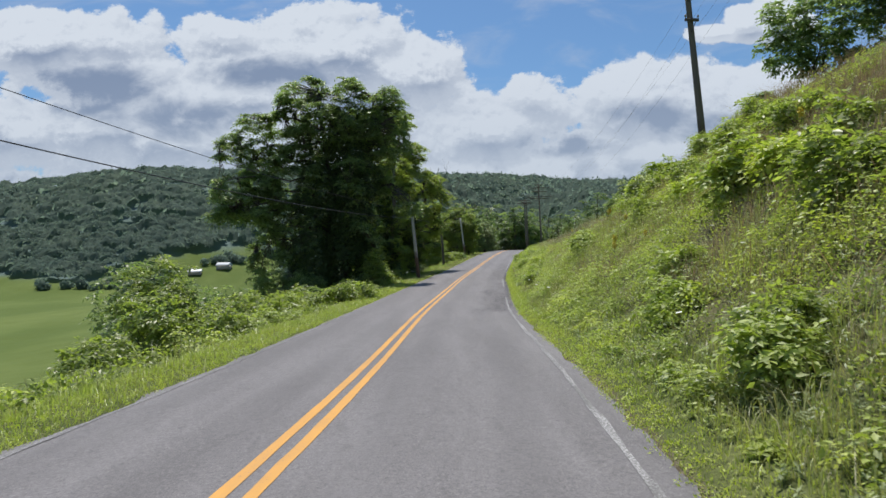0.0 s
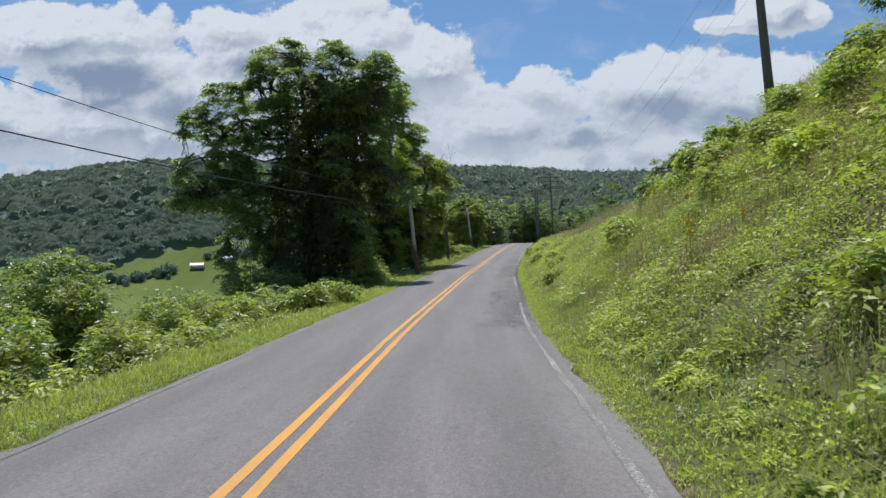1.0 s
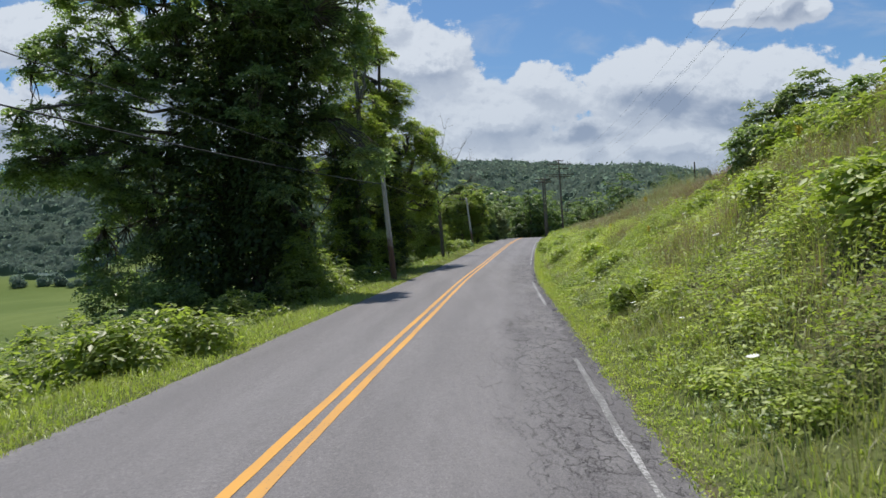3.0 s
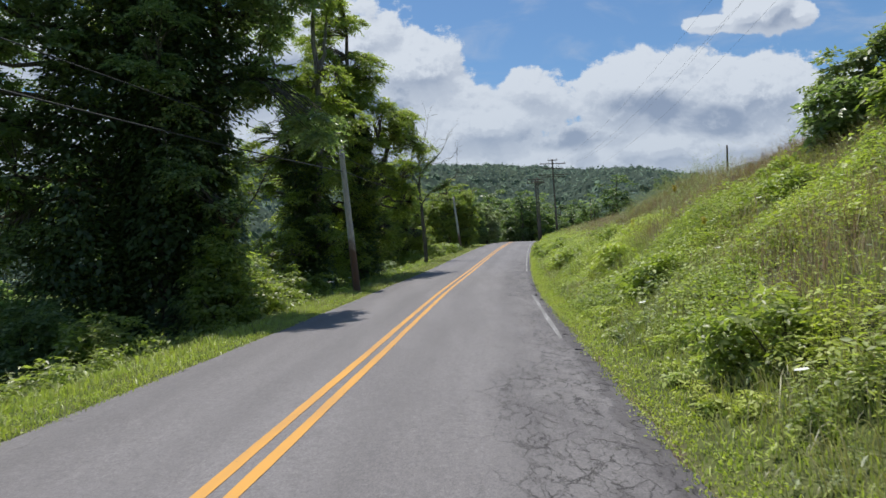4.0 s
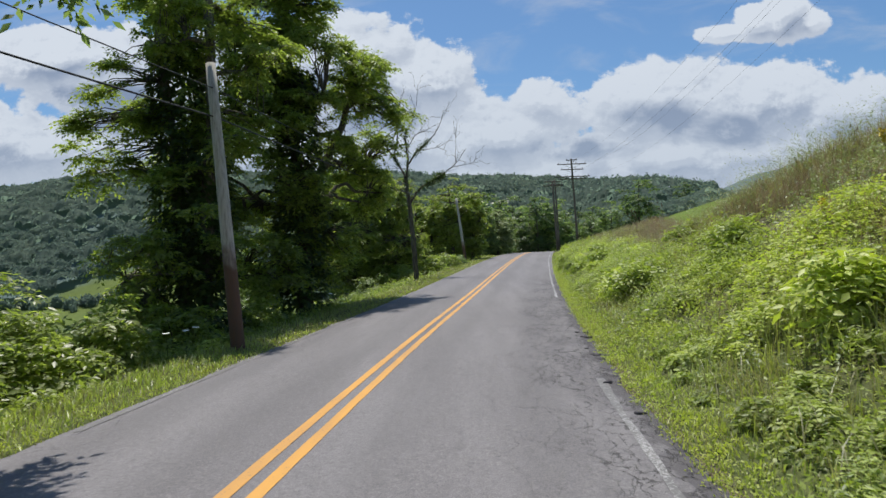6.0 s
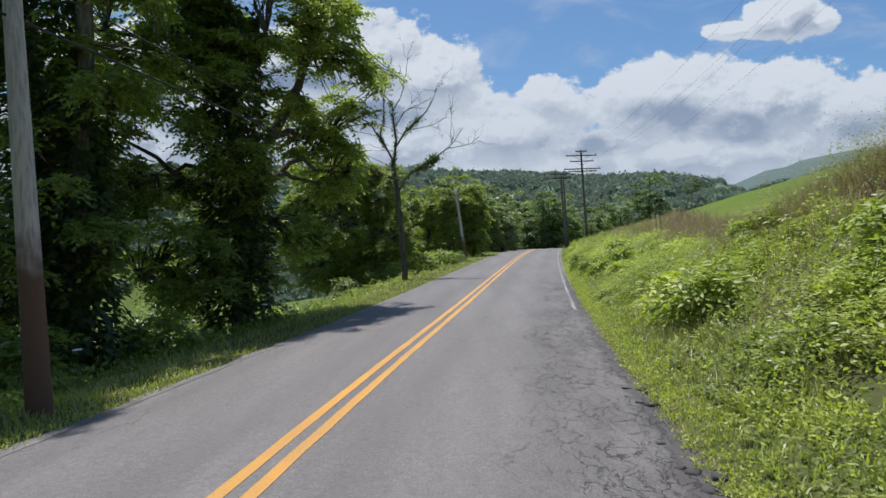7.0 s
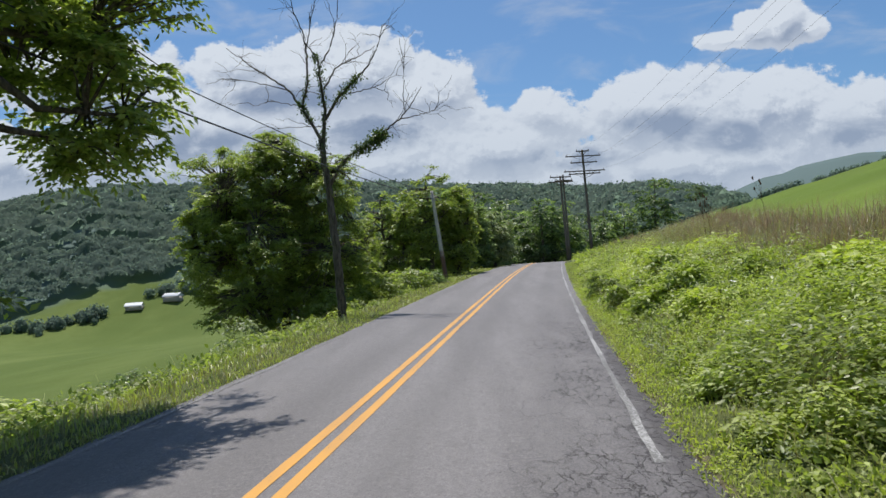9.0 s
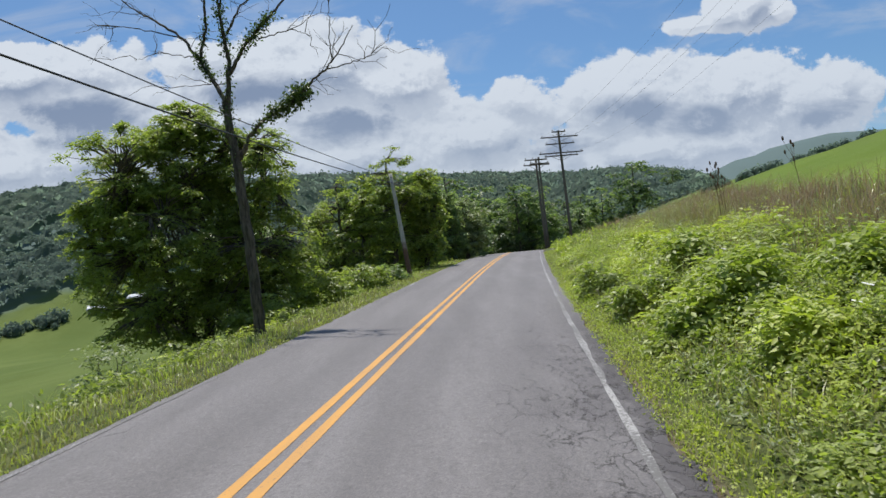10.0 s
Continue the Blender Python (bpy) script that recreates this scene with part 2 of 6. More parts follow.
def asphalt_material():
    """Worn asphalt; across: metres from the centre line."""
    mat, n, shader, out = material("asphalt", 0.82, 0.35)
    spot = n.put("ShaderNodeTexCoord").outputs["Object"]
    across = n.put("ShaderNodeAttribute", attribute_name="across").outputs["Fac"]
    along = n.xyz(spot)[1]
    lane = n.vec("MULTIPLY", spot, (1.0, 0.10, 1.0))
    grit = n.noise(spot, 55.0, 5.0, 0.75)
    blotch = n.noise(lane, 1.1, 5.0, 0.6)
    tone = n.mix(n.span(blotch, 0.3, 0.72), (0.128, 0.120, 0.124), (0.182, 0.172, 0.177))
    tone = n.mix(n.math("MULTIPLY", n.span(grit, 0.48, 0.66), 0.6), tone, (0.29, 0.28, 0.27))
    tone = n.mix(n.math("MULTIPLY", n.span(grit, 0.48, 0.34), 0.6), tone, (0.06, 0.057, 0.056))
    smear = n.noise(n.vec("MULTIPLY", spot, (1.0, 0.35, 1.0)), 5.5, 5.0, 0.65)
    tone = n.mix(n.math("MULTIPLY", n.span(smear, 0.5, 0.72), 0.35), tone, (0.10, 0.095, 0.096))
    mottle = n.noise(spot, 17.0, 5.0, 0.72)
    tone = n.mix(n.span(mottle, 0.52, 0.70, 0.0, 0.5), tone, (0.26, 0.25, 0.25))
    tone = n.mix(n.span(mottle, 0.48, 0.32, 0.0, 0.5), tone, (0.085, 0.080, 0.082))
    # an older, paler surface further on
    tone = n.mix(n.span(n.math("ADD", along, n.math("MULTIPLY", smear, 3.0)), 20.0, 26.0, 0.0, 0.12), tone, (0.25, 0.235, 0.243))
    # wheel tracks, polished and a little darker
    track = n.math("ABSOLUTE", n.math("SUBTRACT", n.math("ABSOLUTE", across), 1.55))
    track = n.span(n.math("ABSOLUTE", n.math("SUBTRACT", track, 0.72)), 0.42, 0.05)
    tone = n.mix(n.math("MULTIPLY", track, 0.22), tone, (0.105, 0.100, 0.102))
    # net of cracks along the outer wheel track and the edge
    wob = n.vec("ADD", spot, n.vec("MULTIPLY", n.join(n.noise(spot, 1.9, 6.0, 0.68), n.noise(n.vec("ADD", spot, (7.0, 3.0, 0.0)), 1.9, 6.0, 0.68), 0.0), (0.55, 0.8, 0.0)))
    nets = []
    for scale, width in ((2.6, 0.013), (7.5, 0.036)):
        cell = n.put("ShaderNodeTexVoronoi", feature="DISTANCE_TO_EDGE")
        n.wire(n.vec("MULTIPLY", wob, (1.0, 0.30, 1.0)), cell.inputs["Vector"])
        cell.inputs["Scale"].default_value = scale
        nets.append(n.span(cell.outputs["Distance"], width, 0.0))
    stretch = n.math("MULTIPLY", n.span(along, 21.0, 27.0), n.math("SUBTRACT", 1.0, n.math("MULTIPLY", n.span(along, 72.0, 84.0), 0.7)))
    wide = n.math("ADD", across, n.math("MULTIPLY", n.math("SUBTRACT", n.noise(n.vec("MULTIPLY", spot, (0.6, 0.35, 1.0)), 0.9, 3.0), 0.5), 2.6))
    rim = n.math("MULTIPLY", n.span(wide, 1.3, 2.9), stretch)
    left = n.math("MULTIPLY", n.span(wide, -1.9, -2.7), n.math("MULTIPLY", n.span(along, 24.0, 30.0), 0.5))
    broken = n.span(n.noise(n.vec("ADD", spot, (31.0, 0.0, 0.0)), 2.3, 5.0, 0.7), 0.38, 0.55)
    web = n.math("ADD", n.math("MULTIPLY", nets[0], n.math("MAXIMUM", rim, left)), n.math("MULTIPLY", nets[1], n.span(rim, 0.45, 0.95)), None, True)
    ravel = n.math("MULTIPLY", n.math("MULTIPLY", n.span(wide, 1.7, 2.9), stretch), n.span(n.noise(n.vec("MULTIPLY", spot, (1.0, 0.3, 1.0)), 1.3, 5.0, 0.65), 0.36, 0.58))
    tone = n.mix(n.math("MULTIPLY", ravel, 0.6), tone, n.mix(n.span(grit, 0.4, 0.6), (0.045, 0.041, 0.046), (0.14, 0.13, 0.136)))
    brim = n.math("MULTIPLY", n.span(n.math("ADD", across, n.math("MULTIPLY", n.math("SUBTRACT", smear, 0.5), 0.7)), 3.12, 3.30), n.math("MULTIPLY", n.span(along, 28.0, 36.0), n.span(along, 86.0, 76.0)))
    tone = n.mix(n.math("MULTIPLY", brim, 0.7), tone, (0.062, 0.056, 0.060))
    web = n.math("MULTIPLY", web, broken)
    tone = n.mix(n.math("MULTIPLY", web, 0.82), tone, (0.028, 0.026, 0.026))
    n.wire(tone, shader.inputs["Base Color"])
    height = n.math("SUBTRACT", n.math("MULTIPLY", grit, 0.4), n.math("MULTIPLY", web, 1.6))
    bump(n, shader, height, 0.7, 0.012)
    return mat


ASPHALT = asphalt_material()


def paint_material(name, tone, worn, lost):
    """Road paint with the asphalt showing through where it is worn off."""
    mat, n, shader, out = material(name, 0.6, 0.4)
    spot = n.put("ShaderNodeTexCoord").outputs["Object"]
    fine = n.noise(spot, 34.0, 4.0, 0.7)
    broad = n.noise(n.vec("MULTIPLY", spot, (1.0, 0.3, 1.0)), 1.7, 4.0, 0.6)
    gone = n.span(n.math("ADD", n.math("MULTIPLY", fine, 0.85), n.math("MULTIPLY", broad, 0.32)), lost, lost + 0.12)
    n.wire(n.mix(gone, n.mix(n.span(broad, 0.35, 0.65), tone, worn), (0.13, 0.125, 0.12)), shader.inputs["Base Color"])
    return mat


YELLOW = paint_material("yellow_paint", (0.62, 0.31, 0.055), (0.52, 0.27, 0.07), 0.68)
WHITE = paint_material("white_paint", (0.40, 0.39, 0.385), (0.28, 0.27, 0.27), 0.485)
WHITE_FADED = paint_material("faded_white_paint", (0.32, 0.31, 0.31), (0.25, 0.24, 0.24), 0.47)


def ground_material():
    """Soil and short grass beside the road, hay field, meadow, far woods in a haze tint; across: metres from the centre
    line.
    """
    mat, n, shader, out = material("grassy_ground", 0.95, 0.15)
    spot = n.put("ShaderNodeTexCoord").outputs["Object"]
    across = n.put("ShaderNodeAttribute", attribute_name="across").outputs["Fac"]
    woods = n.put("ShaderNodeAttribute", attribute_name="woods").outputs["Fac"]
    fine, mid, big = n.noise(spot, 9.0, 5.0, 0.65), n.noise(spot, 0.7, 4.0), n.noise(n.vec("MULTIPLY", spot, (1.0, 0.4, 1.0)), 0.035, 5.0, 0.6)
    grass = n.mix(n.span(mid, 0.3, 0.7), (0.075, 0.095, 0.030), (0.13, 0.145, 0.05))
    grass = n.mix(n.math("MULTIPLY", n.span(fine, 0.4, 0.7), 0.7), grass, (0.045, 0.055, 0.018))
    field = n.mix(n.span(big, 0.36, 0.64), (0.085, 0.135, 0.018), (0.14, 0.20, 0.030))
    field = n.mix(n.math("MULTIPLY", n.span(n.noise(n.vec("MULTIPLY", spot, (0.25, 1.0, 1.0)), 0.5, 4.0), 0.42, 0.68), 0.35), field, (0.10, 0.135, 0.035))
    pasture = n.mix(n.span(big, 0.36, 0.64), (0.088, 0.125, 0.028), (0.13, 0.168, 0.045))
    pasture = n.mix(n.math("MULTIPLY", n.span(n.noise(spot, 0.22, 5.0, 0.65), 0.45, 0.65), 0.4), pasture, (0.085, 0.115, 0.022))
    field = n.mix(n.span(across, 2.0, -2.0), field, pasture)
    far = n.math("MAXIMUM", n.put("ShaderNodeAttribute", attribute_name="hay").outputs["Fac"], n.span(across, -12.0, -20.0))
    tone = n.mix(far, grass, field)
    soil = n.mix(n.span(fine, 0.35, 0.65), (0.085, 0.065, 0.045), (0.17, 0.14, 0.10))
    near = n.math("ABSOLUTE", n.math("ADD", across, -0.4))
    edge = n.span(n.math("ADD", near, n.math("MULTIPLY", n.math("SUBTRACT", mid, 0.5), 0.35)), 3.24, 3.04)
    litter = n.mix(n.span(fine, 0.35, 0.65), (0.07, 0.065, 0.032), (0.15, 0.135, 0.07))
    under = n.math("MULTIPLY", n.span(across, 4.6, 5.6), n.span(n.put("ShaderNodeAttribute", attribute_name="hay").outputs["Fac"], 1.0, 0.0))
    tone = n.mix(n.math("MULTIPLY", under, 0.85), tone, litter)
    tone = n.mix(edge, tone, soil)
    # Wooded hills and the far ridge get distance haze as a bluish base colour.
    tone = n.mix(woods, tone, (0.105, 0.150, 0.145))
    n.wire(tone, shader.inputs["Base Color"])
    bump(n, shader, fine, 0.6, 0.06)
    return mat


GROUND = ground_material()


def canopy_material():
    mat, n, shader, out = material("hazy_far_canopy", 0.9, 0.1)
    spot = n.put("ShaderNodeTexCoord").outputs["Object"]
    tuft = n.noise(spot, 0.9, 5.0, 0.7)
    tree = n.put("ShaderNodeTexVoronoi")
    n.wire(spot, tree.inputs["Vector"])
    tree.inputs["Scale"].default_value = 0.17
    lot = n.math("ADD", n.math("MULTIPLY", n.xyz(tree.outputs["Color"])[0], 0.65), n.math("MULTIPLY", tuft, 0.35))
    # Aerial haze is painted in: both greens are paled and pulled towards blue.
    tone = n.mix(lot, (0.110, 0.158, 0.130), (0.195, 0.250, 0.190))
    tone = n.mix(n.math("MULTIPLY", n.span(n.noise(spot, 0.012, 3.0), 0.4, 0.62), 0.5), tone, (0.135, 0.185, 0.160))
    n.wire(tone, shader.inputs["Base Color"])
    bump(n, shader, tuft, 0.5, 0.8)
    thin = n.put("ShaderNodeBsdfTranslucent")
    n.wire(n.mix(1.0, tone, (1.25, 1.32, 1.20), "MULTIPLY"), thin.inputs["Color"])
    blend = n.put("ShaderNodeMixShader")
    blend.inputs[0].default_value = 0.6
    n.wire(shader.outputs[0], blend.inputs[1])
    n.wire(thin.outputs[0], blend.inputs[2])
    n.wire(blend.outputs[0], out.inputs[0])
    return mat


CANOPY = canopy_material()


def plain(name, tone, rough=0.6, metal=0.0, wear=0.25):
    mat, n, shader, out = material(name, rough)
    spot = n.put("ShaderNodeTexCoord").outputs["Object"]
    n.wire(n.mix(n.math("MULTIPLY", n.noise(spot, 6.0, 5.0), wear), tone, tuple(0.4 * v for v in tone)), shader.inputs["Base Color"])
    shader.inputs["Metallic"].default_value = metal
    return mat


CABLE = plain("black_cable", (0.03, 0.03, 0.032), 0.5)
CONDUCTOR = plain("grey_conductor", (0.16, 0.16, 0.17), 0.45, 0.4)
PORCELAIN = plain("insulator_glaze", (0.30, 0.27, 0.25), 0.3)
ROOF = plain("pale_metal_roof", (0.62, 0.63, 0.64), 0.4, 0.1)
BARN_WALL = plain("barn_boards", (0.42, 0.38, 0.35), 0.8)
PETAL = plain("white_petals", (0.78, 0.78, 0.72), 0.7, 0.0, 0.1)
STEM = plain("green_stem", (0.13, 0.18, 0.05), 0.7)
SEED = plain("brown_seed_head", (0.12, 0.07, 0.04), 0.8)
GOLD = plain("yellow_flower", (0.62, 0.50, 0.06), 0.7, 0.0, 0.2)


# ---- mesh tools ----
rng = np.random.default_rng(11)


class Geo:
    """Collects vertices and faces and turns them into one mesh."""

    def __init__(self):
        self.verts, self.faces, self.count, self.layers = [], [], 0, {}

    def add(self, verts, faces):
        verts = np.asarray(verts, float).reshape(-1, 3)
        self.verts.append(verts)
        faces = np.asarray(faces, np.int64)
        self.faces.append(faces + self.count)
        self.count += len(verts)
        return self

    def mesh(self, name, mats, smooth=False, layers=()):
        me = bpy.data.meshes.new(name)
        v = np.concatenate(self.verts)
        me.vertices.add(len(v))
        me.vertices.foreach_set("co", v.ravel())
        loops = np.concatenate([f.ravel() for f in self.faces])
        sizes = np.concatenate([np.full(len(f), f.shape[1]) for f in self.faces])
        me.loops.add(len(loops))
        me.loops.foreach_set("vertex_index", loops.astype(np.int32))
        me.polygons.add(len(sizes))
        me.polygons.foreach_set("loop_start", (np.cumsum(sizes) - sizes).astype(np.int32))
        me.polygons.foreach_set("loop_total", sizes.astype(np.int32))
        if smooth:
            me.polygons.foreach_set("use_smooth", np.ones(len(sizes), bool))
        for key, values in layers:
            me.attributes.new(key, "FLOAT", "POINT").data.foreach_set("value", np.asarray(values, np.float32))
        for mat in mats if isinstance(mats, (list, tuple)) else [mats]:
            me.materials.append(mat)
        me.update(calc_edges=True)
        return me


def part(name, geo, mat, parent=None, label="", smooth=False, layers=()):
    ob = new(name, geo.mesh(name, mat, smooth, layers))
    if parent:
        ob.parent = parent
    return tagged(ob, label)


def thing(name, place, label, category, group="", kind=""):
    ob = new(name)
    ob.location = place
    ob.empty_display_size = 0.2
    return tagged(ob, label, category, group, kind)


def unit(v):
    return v / np.maximum(np.linalg.norm(v, axis=-1, keepdims=True), 1e-9)


def tube(points, radii, sides=6):
    """A tapered tube along points, with a closed tip."""
    p, r = np.asarray(points, float), np.asarray(radii, float)
    ahead = unit(np.gradient(p, axis=0))
    side = unit(np.cross(ahead, np.where(np.abs(ahead[:, 2:]) > 0.9, [[1.0, 0, 0]], [[0, 0, 1.0]])))
    other = np.cross(ahead, side)
    a = np.arange(sides) * 2 * np.pi / sides
    ring = np.cos(a)[None, :, None] * side[:, None] + np.sin(a)[None, :, None] * other[:, None]
    verts = (p[:, None] + ring * r[:, None, None]).reshape(-1, 3)
    i, j = np.meshgrid(np.arange(len(p) - 1), np.arange(sides), indexing="ij")
    k = (j + 1) % sides
    quads = np.stack([i * sides + j, i * sides + k, (i + 1) * sides + k, (i + 1) * sides + j], -1).reshape(-1, 4)
    return verts, quads


def box(sx, sy, sz, at=(0, 0, 0)):
    v = np.array([(x, y, z) for x in (-0.5, 0.5) for y in (-0.5, 0.5) for z in (-0.5, 0.5)]) * (sx, sy, sz) + at
    return v, np.array([(0, 1, 3, 2), (4, 6, 7, 5), (0, 4, 5, 1), (2, 3, 7, 6), (0, 2, 6, 4), (1, 5, 7, 3)])


def leaves(base, axis, flat, length, width):
    """One folded, pointed leaf of two triangles per row: its base, its axis, and about where its face looks."""
    axis = unit(axis)
    side = unit(np.cross(axis, flat))
    face = np.cross(side, axis)
    length, width = np.broadcast_to(length, len(base))[:, None], np.broadcast_to(width, len(base))[:, None]
    tip = base + axis * length
    mid = base + axis * length * 0.42 + face * width * 0.12
    v = np.stack([base, mid + side * width * 0.5, tip, mid - side * width * 0.5], 1).reshape(-1, 3)
    at = np.arange(len(base))[:, None] * 4
    return v, np.concatenate([at + (0, 1, 2), at + (0, 2, 3)])


def value_noise(x, y, seed=0):
    """Smooth noise between 0 and 1 on the plane."""
    xi, yi = np.floor(x).astype(np.int64), np.floor(y).astype(np.int64)
    fx, fy = x - xi, y - yi
    fx, fy = fx * fx * (3 - 2 * fx), fy * fy * (3 - 2 * fy)

    def lattice(a, b):
        h = (a * 374761393 + b * 668265263 + seed * 974634777) & 0xFFFFFFFF
        h = ((h ^ (h >> 13)) * 1274126177) & 0xFFFFFFFF
        return ((h ^ (h >> 16)) & 0xFFFF) / 65535.0

    low = lattice(xi, yi) * (1 - fx) + lattice(xi + 1, yi) * fx
    high = lattice(xi, yi + 1) * (1 - fx) + lattice(xi + 1, yi + 1) * fx
    return low * (1 - fy) + high * fy


def rough_noise(x, y, seed=0, octaves=4):
    return sum(value_noise(x * 2**k, y * 2**k, seed + k) * 0.5 ** (k + 1) for k in range(octaves)) / (1 - 0.5**octaves)


def ease(x, a, b):
    t = np.clip((np.asarray(x, float) - a) / (b - a), 0, 1)
    return t * t * (3 - 2 * t)


def curve_through(y, ys, vs):
    """A smooth curve through (ys, vs)."""
    ys, vs, y = np.asarray(ys, float), np.asarray(vs, float), np.asarray(y, float)
    m = np.gradient(vs, ys)
    i = np.clip(np.searchsorted(ys, y) - 1, 0, len(ys) - 2)
    h = ys[i + 1] - ys[i]
    s = np.clip((y - ys[i]) / h, 0, 1)
    return (2 * s**3 - 3 * s**2 + 1) * vs[i] + (s**3 - 2 * s**2 + s) * h * m[i] + (3 * s**2 - 2 * s**3) * vs[i + 1] + (s**3 - s**2) * h * m[i + 1]


# ---- the lie of the land ----
ROAD_Y = [-80, -40, -5, 10, 25, 40, 55, 70, 85, 106, 125, 148, 160, 175, 200, 240, 300]
ROAD_X = [-5.5, -3.7, -2.17, -1.47, -1.08, -0.16, 0.88, 2.35, 4.0, 6.5, 9.0, 11.9, 12.6, 11.6, 6.0, -8.0, -40]
ROAD_Z = [1.4, 0.8, 0.24, 0.0, -0.22, -0.18, -0.07, 0.2, 0.63, 1.3, 1.85, 2.15, 1.95, 1.2, -0.8, -4.0, -8.0]
EDGE_L, EDGE_R = -2.85, 3.47


def road_x(y):
    return curve_through(y, ROAD_Y, ROAD_X)


def road_z(y):
    return curve_through(y, ROAD_Y, ROAD_Z)


# Skyline of the wooded hills: slope across, slope up, distance.
HILL_A = [-2.5, -1.2, -0.85, -0.65, -0.52, -0.42, -0.3, -0.15, 0.0, 0.07, 0.13, 0.16, 0.21, 0.26, 0.31, 0.36, 0.45, 0.53, 1.2]
HILL_S = [0.07, 0.085, 0.092, 0.099, 0.115, 0.119, 0.116, 0.108, 0.101, 0.099, 0.093, 0.088, 0.086, 0.084, 0.074, 0.085, 0.108, 0.121, 0.11]
HILL_D = [420, 420, 430, 440, 440, 440, 460, 560, 800, 900, 900, 820, 700, 680, 680, 1300, 1500, 1500, 1500]


def hill(x, y):
    """Height of the valley floor and the hills round it."""
    r = np.maximum(y, 30.0)
    a = np.clip(x / r, -2.4, 1.1)
    crest, dist = np.interp(a, HILL_A, HILL_S), np.interp(a, HILL_A, HILL_D)
    top = 1.9 + crest * dist
    t = ease(r, dist * 0.52, dist)
    z = -10 + (top + 10) * t - ease(r, dist, dist * 2.2) * (top + 10) * 0.8
    return z + 3.0 * t * (rough_noise(x / 60, y / 60, 5) - 0.5)


def bank(o, y):
    """Height over the road beside it: o metres to the right of the centre line."""
    steep = np.interp(o, [3.3, 3.65, 4.55, 6, 9, 13, 20, 40, 100, 300], [-0.06, 0.0, 0.25, 1.3, 3.6, 7.0, 11.0, 14.5, 23, 40])
    mild = np.interp(o, [3.3, 3.65, 4.55, 6, 8, 9.5, 12, 20, 40, 60, 100, 300], [-0.06, 0.0, 0.12, 0.7, 1.3, 1.75, 2.5, 4.8, 9.8, 14, 21, 40])
    flat = np.interp(o, [3.3, 3.65, 5.0, 10, 20, 40, 100, 300], [-0.06, 0.0, 0.15, 1.1, 2.6, 5.5, 14, 30])
    middle = np.interp(o, [3.3, 3.65, 4.55, 6, 8, 10, 13, 20, 40, 100, 300], [-0.06, 0.0, 0.18, 0.95, 2.1, 3.1, 4.5, 6.4, 10, 19, 36])
    near, on = ease(y, 30, 47), ease(y, 60, 70)
    right = steep * (1 - near) + (middle * (1 - on) + mild * on) * near
    far = ease(y, 105, 150)
    right = right * (1 - far) + flat * far
    left = np.interp(o, [-150, -60, -25, -12, -7, -4.6, -3.9, -2.9, -2.6], [-10.5, -8.6, -5.2, -2.6, -1.1, -0.28, -0.08, -0.03, -0.06])
    return np.where(o > 0, right, left)


def ground_z(x, y):
    x, y = np.asarray(x, float), np.asarray(y, float)
    o = x - road_x(np.clip(y, -80, 300))
    beside = road_z(np.clip(y, -80, 300)) + bank(o, y)
    beside = beside - 0.07 * (np.abs(o - 0.35) < 3.0)
    bumps = ease(np.abs(o), 3.8, 7) * (0.35 * (rough_noise(x / 1.7, y / 1.7, 3) - 0.5) + 0.5 * (rough_noise(x / 7, y / 7, 9) - 0.5))
    far = np.maximum(ease(y, 190, 300), ease(-o, 60, 140))
    low = (beside + bumps) * (1 - far) + hill(x, y) * far
    upland = np.interp(x - 12, [0, 10, 20, 40, 90, 200, 400, 900], [1.5, 2.6, 4.2, 8.5, 20, 34, 50, 70])
    up = ease(y, 120, 190) * ease(x - 0.10 * (y - 150), 22, 48) * (1 - ease(y, 420, 700))
    return low * (1 - up) + np.maximum(upland, low) * up


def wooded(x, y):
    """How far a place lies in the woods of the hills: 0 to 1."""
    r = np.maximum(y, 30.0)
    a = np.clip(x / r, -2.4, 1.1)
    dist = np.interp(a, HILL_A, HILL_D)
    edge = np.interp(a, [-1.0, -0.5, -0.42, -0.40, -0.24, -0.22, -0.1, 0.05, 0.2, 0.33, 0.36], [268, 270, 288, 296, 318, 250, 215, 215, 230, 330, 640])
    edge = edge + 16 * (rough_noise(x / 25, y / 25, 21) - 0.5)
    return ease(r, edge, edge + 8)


def hay_edge(y):
    """Where the hay field on the hill begins, in metres from the centre line."""
    return np.interp(y, [40, 60, 66, 72, 80, 95, 110, 130], [13.5, 11.5, 10.2, 9.5, 10.0, 12.0, 12.6, 12.6])


